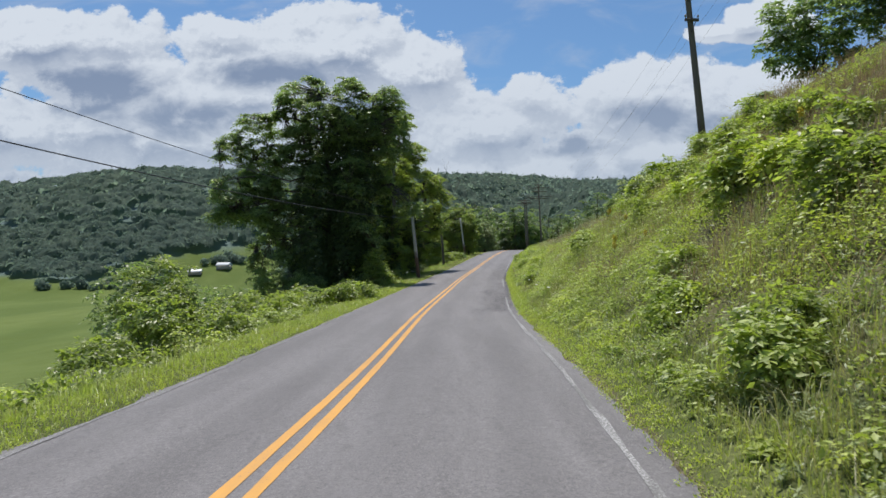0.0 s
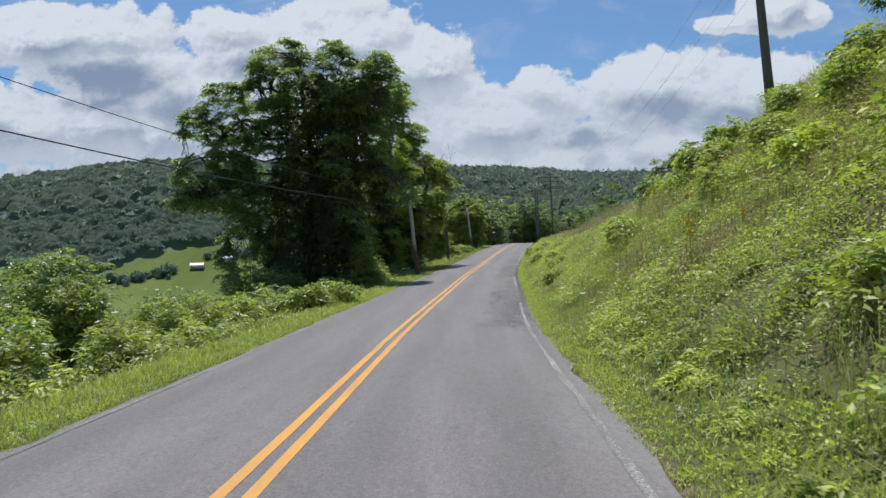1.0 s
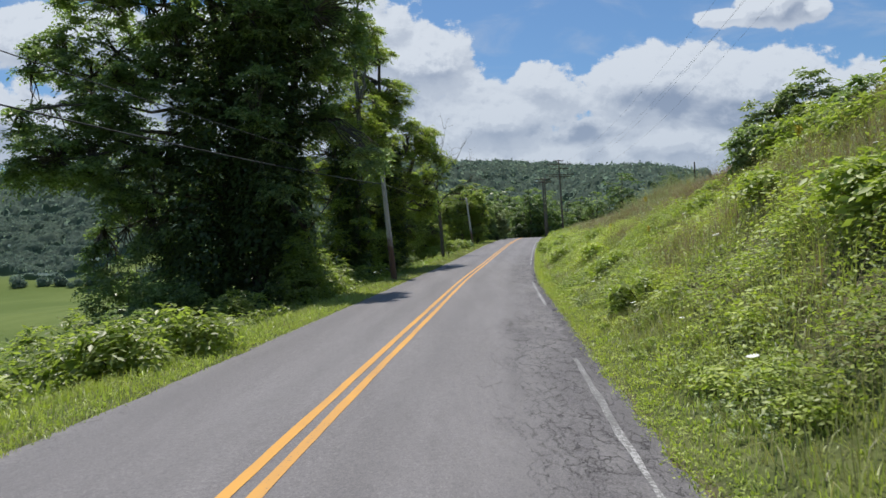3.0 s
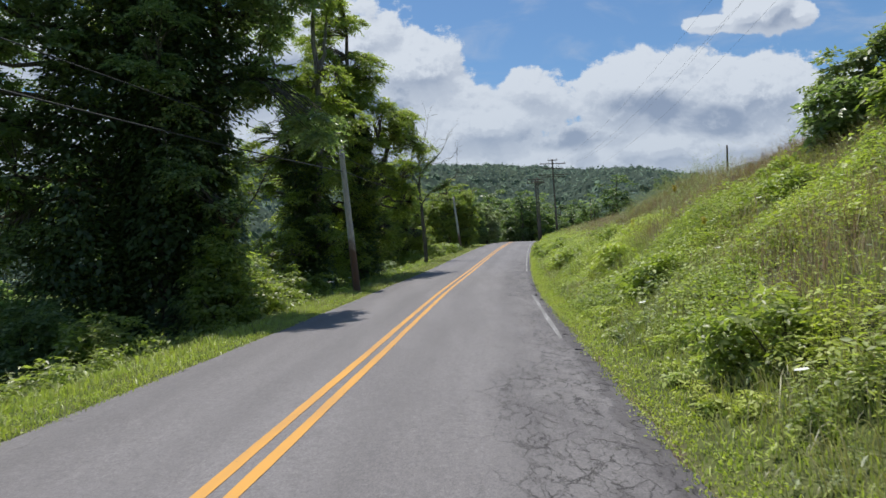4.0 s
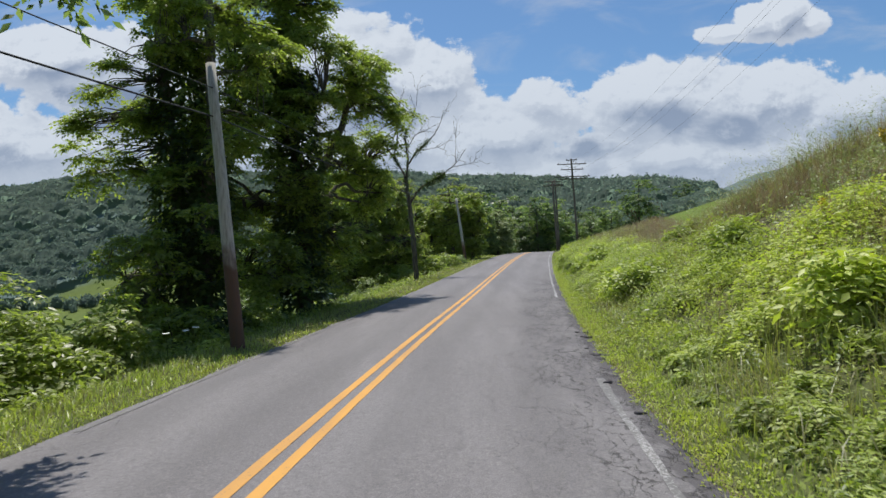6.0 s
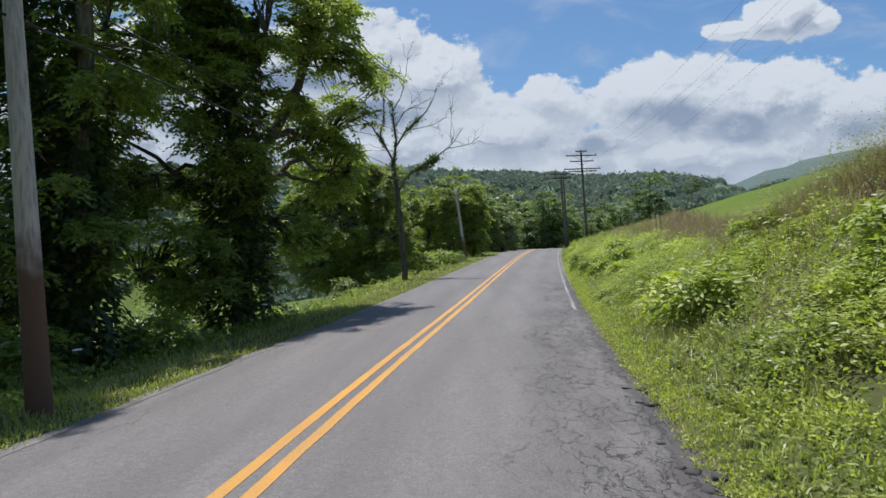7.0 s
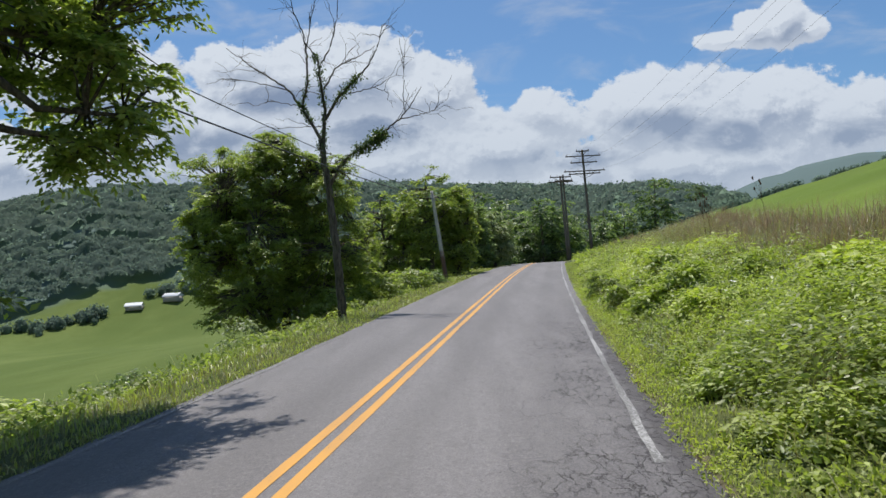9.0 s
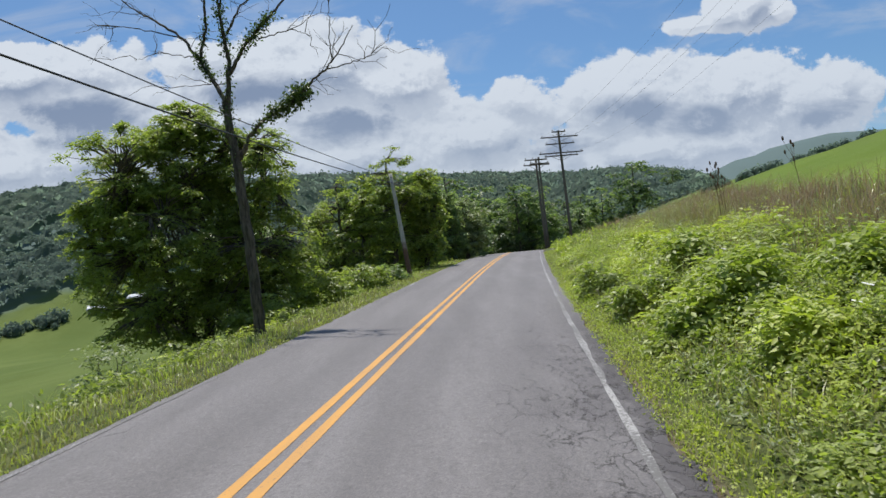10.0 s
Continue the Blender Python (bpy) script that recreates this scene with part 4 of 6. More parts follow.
# ---- the dead tree ----
def dead_tree():
    base = np.array([-0.92, 85.5, float(ground_z(-0.92, 85.5)) - 0.05])
    root = thing("dead_tree", base, "bare dead tree with tufts of vine on its limbs", "tree")
    wood, vine_at = Geo(), []

    def limb(points, r0, r1, twigs=0, sides=8):
        pts = np.asarray(points, float)
        s = np.linspace(0, len(pts) - 1, 6 * len(pts))
        p = np.stack([np.interp(s, np.arange(len(pts)), pts[:, k]) for k in range(3)], 1)
        p[1:-1] += rng.normal(0, 0.016, (len(p) - 2, 3))
        wood.add(*tube(p, np.linspace(r0, r1, len(p)) * (0.78 if r0 < 0.12 else 1.0), sides))
        for _ in range(twigs):
            k = rng.integers(len(p) // 3, len(p))
            grow = unit(p[min(k, len(p) - 1)] - p[max(k - 3, 0)] + rng.normal(0, 0.22, 3) * np.linalg.norm(p[-1] - p[0]) * 0.35 + (0, 0, 0.12))
            tip = p[k] + grow * rng.uniform(0.5, 1.5)
            path = limb_path(p[k], tip, 5, 0.05, 0.05)
            wood.add(*tube(path, np.linspace(0.012, 0.004, 5), 4))
            for _ in range(2):
                q = path[rng.integers(1, 5)]
                wood.add(*tube(limb_path(q, q + unit(grow + rng.normal(0, 0.6, 3)) * rng.uniform(0.25, 0.7), 4, 0.04, 0.05), [0.007, 0.006, 0.005, 0.004], 3))
        return p

    # heights over the base; the limbs fan out across the road's direction
    stem = limb([(0.06, 0, -0.3), (0.05, 0, 1.1), (-0.08, 0, 3.5), (-0.15, 0, 4.75), (-0.26, 0, 5.7), (-0.34, 0, 6.6)], 0.165, 0.10, 0, 12)
    a = limb([(-0.34, 0, 6.6), (-0.70, 0.2, 7.3), (-1.04, 0.3, 7.9), (-1.5, 0.4, 8.6), (-2.3, 0.6, 9.2), (-3.0, 0.8, 9.75), (-3.9, 1.0, 10.5)], 0.085, 0.012, 8)
    c = limb([(-1.04, 0.3, 7.9), (-0.76, 0.2, 8.65), (-0.70, 0.1, 9.7), (-0.78, 0, 10.5), (-1.05, -0.1, 11.3), (-1.2, -0.1, 12.2)], 0.06, 0.012, 7)
    b = limb([(-0.30, 0, 6.4), (-0.12, -0.1, 7.7), (-0.20, -0.2, 8.6), (-0.24, -0.3, 9.4), (-0.6, -0.4, 10.0)], 0.095, 0.02, 4)
    limb([(-0.22, -0.25, 9.1), (0.26, -0.3, 9.9), (0.55, -0.4, 10.9), (0.7, -0.4, 12.0)], 0.04, 0.01, 6)
    limb([(-0.66, 0, 10.0), (-0.5, 0.1, 11.0), (-0.2, 0.1, 12.0)], 0.03, 0.01, 4)
    d = limb([(-0.15, -0.1, 7.3), (0.41, -0.3, 8.0), (0.95, -0.5, 8.45), (1.52, -0.6, 8.9), (1.96, -0.7, 9.6), (2.15, -0.8, 10.3)], 0.075, 0.012, 7)
    limb([(-0.1, -0.2, 8.4), (0.47, -0.4, 9.1), (1.15, -0.5, 9.3), (1.84, -0.6, 9.65)], 0.04, 0.01, 5)
    limb([(0.79, -0.4, 8.1), (1.75, -0.6, 8.2), (2.25, -0.7, 7.95)], 0.025, 0.007, 4)
    e = limb([(-0.08, 0, 5.0), (0.30, -0.2, 5.6), (0.65, -0.3, 5.9), (1.62, -0.6, 6.33), (2.03, -0.8, 6.65), (2.6, -1.0, 6.95), (3.0, -1.1, 7.4), (3.4, -1.2, 7.95)], 0.085, 0.012, 7)
    limb([(2.6, -1.0, 6.95), (3.5, -1.3, 7.0), (3.95, -1.4, 7.15)], 0.025, 0.007, 4)
    limb([(2.74, -1.0, 7.15), (2.80, -1.1, 8.0), (2.86, -1.2, 8.8)], 0.022, 0.007, 3)
    limb([(-0.32, 0, 7.1), (-1.45, 0.2, 7.2)], 0.022, 0.008, 2)
    limb([(-1.5, 0.4, 8.6), (-3.0, 0.6, 9.1), (-4.0, 0.8, 9.3)], 0.025, 0.007, 4)
    limb([(-1.2, 0.3, 8.0), (-2.2, 0.4, 8.25), (-2.9, 0.5, 8.1)], 0.018, 0.006, 3)
    part("trunk", wood, BARK, root, smooth=True)
    geo = Geo()
    for line, lo, hi, spread, count in ((e, 16, 26, 0.13, 1700), (e, 6, 16, 0.07, 200), (a, 8, 16, 0.075, 380), (b, 0, 25, 0.08, 700), (d, 6, 18, 0.09, 520), (c, 0, 10, 0.06, 180), (stem, 28, 36, 0.11, 260), (stem, 16, 28, 0.13, 90)):
        at = line[np.minimum(rng.integers(lo, hi, count), len(line) - 1)] + rng.normal(0, spread, (count, 3)) * (1, 1, 0.9)
        d_ = unit(rng.normal(0, 1, (count, 3)) - (0, 0, 0.5))
        size = rng.uniform(0.06, 0.12, count)
        geo.add(*leaves(at, d_, rng.normal(0, 0.5, (count, 3)) + (0, 0, 1), size, size * 0.6))
    part("vine_cover", geo, LEAF_VINE, root, "tufts of green vine leaves on the limbs")


dead_tree()


# ---- poles and wires ----
def utility_pole(label, base, top, radius=0.14, mat=POLE, arms=(), group="utility poles"):
    """A wooden pole; arms: (height along it 0 to 1, length, turn in degrees)."""
    base, top = np.asarray(base, float), np.asarray(top, float)
    root = thing("utility_pole", base, label, "utility pole", group)
    s = np.linspace(0, 1, 9)[:, None]
    part("pole", Geo().add(*tube(np.r_[(top - base) * s, [(top - base) * 1.001]], np.r_[np.linspace(radius, radius * 0.68, 9), 0.01], 12)), mat, root, smooth=True)
    for high, length, turn in arms:
        arm = part("crossarm", Geo().add(*box(length, 0.11, 0.13)), mat, root)
        arm.matrix_local = Matrix.Translation((top - base) * high) @ pose(0, -radius - 0.04, 0, 0, 0, turn)
        for k in np.linspace(-0.46, 0.46, 4 if length > 2.5 else 2):
            pin = Geo()
            pin.add(*tube([(0, 0, 0.06), (0, 0, 0.13), (0, 0, 0.15), (0, 0, 0.22), (0, 0, 0.26)], [0.02, 0.02, 0.06, 0.05, 0.02], 8))
            part("insulator", pin, PORCELAIN, arm, smooth=True).location = (k * length, 0, 0)
        for side in (-1, 1):
            brace = Geo().add(*tube([(side * length * 0.3, 0, -0.05), (0, 0.03, -0.6)], [0.02, 0.02], 4))
            part("brace", brace, mat, arm)
    return root


POLE_LABEL = "weathered wooden utility pole beside the road"
A0, A1 = np.array([-2.59, 56.77, -0.15]), np.array([-3.08, 57.22, 5.9])
D0, D1 = np.array([2.25, 106.3, 1.0]), np.array([1.62, 106.6, 7.1])
F0, F1 = np.array([7.7, 155.0, 1.2]), np.array([7.5, 155.1, 7.5])
B0, B1 = np.array([-12.0, 8.0, float(ground_z(-12.0, 8.0)) - 0.2]), np.array([-12.0, 8.0, 7.2])
utility_pole(POLE_LABEL + ", its foot stained dark", A0, A1, 0.15)
utility_pole(POLE_LABEL + ", leaning a little", D0, D1, 0.14)
utility_pole(POLE_LABEL, F0, F1, 0.12)
utility_pole(POLE_LABEL, B0, B1, 0.14)


def cable(label, a, b, sag, radius, mat, name="cable"):
    s = np.linspace(0, 1, 40)[:, None]
    a, b = np.asarray(a, float), np.asarray(b, float)
    p = a + (b - a) * s - np.array([0, 0, sag * 4]) * s * (1 - s)
    tagged(part(name, Geo().add(*tube(p, np.full(40, radius), 5)), mat, None, label), category="cable", group="overhead cables")


for low, r in ((0.55, 0.012), (1.15, 0.019)):
    label = "thin black overhead wire between the poles" if r < 0.015 else "thick black telephone cable between the poles"
    cable(label, B1 - (0, 0, low * 2.3 - 0.6), A1 - (-0.1, 0, low), 0.55, r, CABLE)
    cable(label, A1 - (-0.1, 0, low), D1 - (-0.1, 0, low * 0.45), 0.35, r, CABLE)
    cable(label, D1 - (-0.1, 0, low * 0.45), F1 - (0, 0, low * 0.5), 0.5, r, CABLE)

R0, R1 = np.array([12.62, 34.9, float(ground_z(12.62, 34.9)) - 0.3]), np.array([11.95, 34.9, 14.7])
P0, P1 = np.array([19.25, 149.3, float(ground_z(19.25, 149.3)) - 0.3]), np.array([18.85, 149.3, 15.9])
L0, L1 = np.array([15.75, 146.0, float(ground_z(15.75, 146.0)) - 0.3]), np.array([15.45, 146.0, 12.4])
TALL = "tall dark wooden power pole with crossarms"
utility_pole("tall bare wooden power pole on the grassy bank", R0, R1, 0.19, POLE_DARK, ((0.80, 0.7, 8), (0.975, 5.2, 8)))
utility_pole(TALL + " on the hillside", P0, P1, 0.19, POLE_DARK, ((0.985, 1.6, 5), (0.94, 4.4, 5), (0.88, 3.4, 5), (0.80, 5.2, 5), (0.775, 4.0, 5)))
utility_pole(TALL + " by the road", L0, L1, 0.17, POLE_DARK, ((0.985, 2.6, 8), (0.93, 3.0, 8)))
utility_pole(TALL + " by the road", L0 + (0.55, 2.0, 0), L1 + (0.6, 2.0, 0.4), 0.15, POLE_DARK, ((0.93, 2.2, 8),))
for near_x, far_x, up in ((0.5, -2.0, 0.94), (1.3, 2.0, 0.94), (2.0, -2.4, 0.80), (2.6, 2.4, 0.80)):
    cable("thin grey power conductor high over the bank", R0 + (R1 - R0) * 0.975 + (near_x, -0.2, 0.25), P0 + (P1 - P0) * up + (far_x, -0.2, 0.25), 3.6, 0.0045, CONDUCTOR, "power_line")


# ---- far woods, hedges and the farm ----
def ball():
    """A lumpy low ball: vertices and triangles."""
    bm = bmesh.new()
    bmesh.ops.create_icosphere(bm, subdivisions=1, radius=1.0)
    v = np.array([p.co[:] for p in bm.verts])
    f = np.array([[p.index for p in face.verts] for face in bm.faces])
    bm.free()
    return v, f


BALL_V, BALL_F = ball()


def crowns(places, radius, height, label, name, sprigs=16, core_size=0.84):
    """Many far tree crowns in one mesh: a lumpy core set with leafy sprigs that face outwards."""
    places, radius, height = np.asarray(places), np.asarray(radius), np.asarray(height)
    geo, n = Geo(), len(places)
    size = np.stack([radius, radius, height], 1)
    lumps = 1 + 0.6 * (rough_noise(BALL_V[None, :, 0] * 1.9 + places[:, :1], BALL_V[None, :, 1] * 1.9 + BALL_V[None, :, 2] * 2.3 + places[:, 1:2], 41, 3) - 0.5)
    core = BALL_V[None] * lumps[..., None] * size[:, None] * core_size + places[:, None]
    geo.add(core.reshape(-1, 3), (BALL_F[None] + (np.arange(n) * len(BALL_V))[:, None, None]).reshape(-1, 3))
    d = rng.normal(0, 1, (n, sprigs, 3))
    d[..., 2] = np.abs(d[..., 2]) - 0.35
    d = unit(d)
    at = places[:, None] + d * size[:, None] * rng.uniform(0.78, 1.0, (n, sprigs, 1))
    d, at = d.reshape(-1, 3), at.reshape(-1, 3)
    long = np.repeat(radius, sprigs) * rng.uniform(0.20, 0.46, n * sprigs)
    axis = np.cross(d, rng.normal(0, 1, d.shape)) + d * 0.35
    axis = unit(axis)
    geo.add(*leaves(at - axis * long[:, None] * 0.5, axis, d + rng.normal(0, 0.45, d.shape), long, long * 0.7))
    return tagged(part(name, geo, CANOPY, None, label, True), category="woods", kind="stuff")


def canopy_sheet(x0, x1, y0, y1, cell, step, tufts):
    """The roof of the woods: rounded crowns of uneven size pressed together, torn by leaf tufts, down to the ground at its edges."""
    nx, ny = int((x1 - x0) / cell), int((y1 - y0) / cell)
    gx, gy = np.meshgrid(x0 + np.arange(nx) * cell, y0 + np.arange(ny) * cell)
    gx, gy = gx + rng.uniform(-0.4, 0.4, gx.shape) * cell, gy + rng.uniform(-0.4, 0.4, gy.shape) * cell
    ground = ground_z(gx, gy)
    roof = np.full(gx.shape, -1e3)
    count = int((x1 - x0) * (y1 - y0) / step**2)
    px, py = rng.uniform(x0, x1, count), rng.uniform(y0, y1, count)
    a = px / py
    dist = np.interp(np.clip(a, -2.4, 1.1), HILL_A, HILL_D)
    keep = (wooded(px, py) > 0.4) & (a > -0.8) & (a < 0.36) & (py < dist * 1.05)
    px, py = px[keep], py[keep]
    radius = step * rng.uniform(0.55, 1.25, len(px))
    foot = ground_z(px, py) + rng.uniform(0.0, 1.9, len(px))
    tall = radius * rng.uniform(0.6, 1.0, len(px))
    i, j = ((py - y0) / cell).astype(int), ((px - x0) / cell).astype(int)
    w = int(step * 1.25 / cell) + 1
    for di in range(-w, w + 1):
        for dj in range(-w, w + 1):
            ii, jj = np.clip(i + di, 0, ny - 1), np.clip(j + dj, 0, nx - 1)
            d2 = ((gx[ii, jj] - px) ** 2 + (gy[ii, jj] - py) ** 2) / radius**2
            z = np.where(d2 < 1, foot + tall * np.sqrt(np.maximum(1 - d2, 0)), -1e3)
            np.maximum.at(roof, (ii, jj), z)
    on = roof > -999
    top = np.where(on, roof + rng.normal(0, 0.34, roof.shape) * cell + 1.4 * (rough_noise(gx / 1.9, gy / 1.9, 191) - 0.5), ground - 0.3)
    number = np.arange(nx * ny).reshape(ny, nx)
    quad = np.stack([number[:-1, :-1], number[:-1, 1:], number[1:, 1:], number[1:, :-1]], -1)
    some = on[:-1, :-1] & on[:-1, 1:] & on[1:, 1:] & on[1:, :-1]
    quad = quad[some]
    used, back = np.unique(quad, return_inverse=True)
    v = np.stack([gx.ravel()[used], gy.ravel()[used], top.ravel()[used]], 1)
    quad = back.reshape(-1, 4)
    geo = Geo().add(v, np.concatenate([quad[:, (0, 1, 2)], quad[:, (0, 2, 3)]]))
    at = v[rng.integers(0, len(v), tufts)] + rng.normal(0, 0.4, (tufts, 3)) * cell
    d = unit(rng.normal(0, 1, (tufts, 3)) + np.array([0, -0.3, 0.9]))
    long = cell * rng.uniform(0.5, 1.15, tufts)
    axis = unit(np.cross(d, rng.normal(0, 1, d.shape)))
    geo.add(*leaves(at - axis * long[:, None] * 0.5, axis, d, long, long * 0.75))
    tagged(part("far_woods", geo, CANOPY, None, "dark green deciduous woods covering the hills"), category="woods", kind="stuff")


def plant_far_woods():
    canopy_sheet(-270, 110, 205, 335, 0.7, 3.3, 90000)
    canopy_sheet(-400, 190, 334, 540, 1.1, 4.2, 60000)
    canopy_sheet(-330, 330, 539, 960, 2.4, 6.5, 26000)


plant_far_woods()


def hedge(points, label, count=26, low=1.0, high=2.6):
    p = np.array(points, float)
    s = np.linspace(0, len(p) - 1, count)
    x, y = np.interp(s, np.arange(len(p)), p[:, 0]), np.interp(s, np.arange(len(p)), p[:, 1])
    x, y = x + rng.normal(0, 1.2, count), y + rng.normal(0, 2.0, count)
    r = rng.uniform(low, high, count)
    crowns(np.c_[x, y, ground_z(x, y) + r * 0.5], r, r * rng.uniform(0.9, 1.4, count), label, "hedgerow", 70, 0.74)


hedge([(-150, 258), (-128, 264), (-108, 270)], "dark hedgerow of trees across the pasture")
hedge([(-98, 292), (-93, 294), (-88, 296)], "clump of trees beside the farm")
hedge([(-122, 262), (-114, 268), (-108, 272)], "dark hedgerow of trees across the pasture")
hedge([(140, 330), (180, 330), (220, 320), (280, 300)], "tree line along the top of the hill field")
hedge([(66, 232), (84, 230), (102, 228), (118, 226)], "tree line along the top of the hill field", 64, 0.8, 1.9)
hedge([(115, 225), (140, 232), (165, 230), (210, 225)], "tree line along the top of the hill field", 80, 0.9, 2.2)


def farm_building(x, y, length, width, wall, turn, label):
    z = float(ground_z(x, y)) - 0.2
    root = thing("barn", (x, y, z), label, "barn", "farm buildings")
    root.rotation_euler = (0, 0, radians(turn))
    part("wall", Geo().add(*box(length, width, wall, (0, 0, wall / 2))), BARN_WALL, root)
    w, l, r = width / 2 + 0.3, length / 2 + 0.3, wall + width * 0.28
    v = [(-l, -w, wall - 0.1), (l, -w, wall - 0.1), (l, 0, r), (-l, 0, r), (-l, w, wall - 0.1), (l, w, wall - 0.1)]
    v += [(a, b, c + 0.15) for a, b, c in v]
    part("roof", Geo().add(v, [(6, 7, 8, 9), (9, 8, 11, 10), (0, 3, 2, 1), (3, 4, 5, 2), (0, 1, 7, 6), (4, 10, 11, 5)]).add([(-l, -w, wall), (-l, 0, r), (-l, w, wall), (l, -w, wall), (l, 0, r), (l, w, wall)], [(0, 1, 2), (3, 5, 4)]), ROOF, root, "pale metal roof")


copy_tree(FAR[0], 102, 362, 13.0, 40)
farm_building(-101, 279, 4.6, 3.6, 1.3, 12, "low barn with a pale metal roof in the pasture")
farm_building(-92, 287, 5.0, 3.6, 1.7, -8, "small farm building with a pale roof in the pasture")

# ---- shrubs ----
SHRUB = "leafy green shrub on the roadside slope"
for x, y, r, h, mat in ((-12.2, 28.5, 2.3, 4.9, LEAF_TREE), (-11.6, 28.0, 1.7, 4.7, LEAF_LIGHT), (-5.3, 48.4, 0.8, 3.4, LEAF_LIGHT), (-5.9, 52.4, 1.0, 3.0, LEAF_LIGHT), (-6.8, 55.4, 1.2, 3.2, LEAF_LIGHT), (-5.4, 57.4, 0.9, 2.2, LEAF_LIGHT), (-9.2, 34.5, 1.3, 2.4, LEAF_LIGHT), (-11.5, 36, 1.6, 3.0, LEAF_TREE), (-8.2, 37.5, 1.2, 2.2, LEAF_LIGHT), (-13.4, 33, 1.5, 2.6, LEAF_TREE), (-8.4, 25.5, 0.9, 1.7, LEAF_LIGHT), (-9.8, 27.5, 1.0, 1.9, LEAF_LIGHT), (-8.8, 17.5, 0.9, 1.5, LEAF_LIGHT), (-8.6, 20.5, 1.1, 2.2, LEAF_LIGHT), (-10.2, 23.5, 1.3, 2.4, LEAF_TREE), (-7.2, 22.6, 0.8, 1.2, LEAF_LIGHT), (-9.4, 30.5, 1.2, 2.4, LEAF_LIGHT), (-7.0, 28.5, 0.8, 1.4, LEAF_LIGHT), (-6.6, 25.6, 0.6, 1.0, LEAF_WEED), (-7.6, 33, 0.9, 1.6, LEAF_WEED), (-10.5, 38, 1.3, 2.2, LEAF_TREE), (-8.4, 40.5, 1.2, 2.0, LEAF_TREE),
                        (-6.4, 44, 1.0, 1.5, LEAF_LIGHT), (-9.5, 45, 1.4, 2.0, LEAF_TREE), (-5.4, 54.5, 1.0, 1.5, LEAF_LIGHT), (-8.2, 55, 1.4, 2.2, LEAF_TREE), (-7.0, 58, 1.3, 2.2, LEAF_LIGHT), (-5.8, 70.5, 1.0, 1.3, LEAF_LIGHT), (-4.2, 72.5, 0.7, 1.0, LEAF_WEED),
                        (-5.6, 79.5, 0.8, 1.1, LEAF_TREE), (-4.9, 47.8, 0.9, 1.7, LEAF_LIGHT), (-4.8, 51.0, 0.8, 1.5, LEAF_LIGHT), (-5.8, 49.2, 1.0, 2.2, LEAF_TREE), (-10.2, 58.5, 1.3, 1.5, LEAF_LIGHT), (-8.6, 62, 1.3, 1.6, LEAF_LIGHT), (-7.6, 65.2, 1.3, 1.6, LEAF_LIGHT),
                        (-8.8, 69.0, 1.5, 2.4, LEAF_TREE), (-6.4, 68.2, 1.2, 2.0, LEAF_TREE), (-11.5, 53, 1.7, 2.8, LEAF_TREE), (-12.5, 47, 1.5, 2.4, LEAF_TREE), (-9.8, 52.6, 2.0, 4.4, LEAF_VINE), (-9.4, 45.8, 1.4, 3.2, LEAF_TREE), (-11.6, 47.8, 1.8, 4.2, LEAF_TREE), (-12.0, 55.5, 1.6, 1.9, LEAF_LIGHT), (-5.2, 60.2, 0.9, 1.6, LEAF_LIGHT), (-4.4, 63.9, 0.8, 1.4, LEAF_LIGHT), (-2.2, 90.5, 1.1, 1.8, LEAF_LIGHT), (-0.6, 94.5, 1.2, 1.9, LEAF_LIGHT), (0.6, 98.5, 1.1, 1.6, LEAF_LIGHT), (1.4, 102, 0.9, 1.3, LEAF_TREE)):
    shrub(SHRUB, on_ground(x, y), r, h, int(26 + 30 * r * h), 42, 0.15, mat, "roadside shrubs")
GREY = "silvery grey-leaved shrub by the road verge"
shrub(GREY, on_ground(-3.5, 82.3), 0.62, 1.5, 45, 56, 0.10, LEAF_GREY, "silvery shrubs")
shrub(GREY, on_ground(-0.2, 101.0), 1.0, 1.7, 60, 56, 0.12, LEAF_GREY, "silvery shrubs")
BANKSHRUB = "tall shrub on top of the grassy bank"
for x, y, r, h, mat in ((15.6, 29.5, 2.2, 4.2, LEAF_TREE), (17.5, 26, 2.0, 4.0, LEAF_VINE), (14.6, 33.0, 0.5, 1.4, LEAF_TREE), (13.5, 44.0, 0.9, 1.8, LEAF_TREE), (11.5, 47.2, 0.9, 1.9, LEAF_TREE), (12.4, 48.5, 1.0, 3.0, LEAF_GREY), (13.5, 47.4, 1.1, 3.1, LEAF_GREY), (12.9, 45.6, 1.1, 1.7, LEAF_LIGHT), (9.1, 33.2, 0.6, 1.5, LEAF_LIGHT), (9.7, 31.2, 0.8, 1.3, LEAF_WEED), (10.6, 41.0, 0.9, 1.4, LEAF_WEED), (11.2, 43.6, 0.9, 1.5, LEAF_LIGHT)):
    shrub(BANKSHRUB, on_ground(x, y), r, h, int(30 + 20 * r * h), 49, 0.19, mat, "shrubs on the bank")


# ---- grasses and weeds ----
def scatter(count, o0, o1, y0, y1, power=1.0):
    """Random places beside the road, with their offsets."""
    o = o0 + (o1 - o0) * rng.uniform(0, 1, count) ** power
    y = rng.uniform(y0, y1, count)
    clear = (o < hay_edge(y) + 0.25 * np.sin(y * 2.1) + rng.normal(0, 0.2, count)) | (y < 52)
    o, y = o[clear], y[clear]
    x = road_x(y) + o
    return np.stack([x, y, ground_z(x, y)], 1), o


def stuff(name, geo, mat, label, category):
    return tagged(part(name, geo, mat, None, label), category=category, kind="stuff")


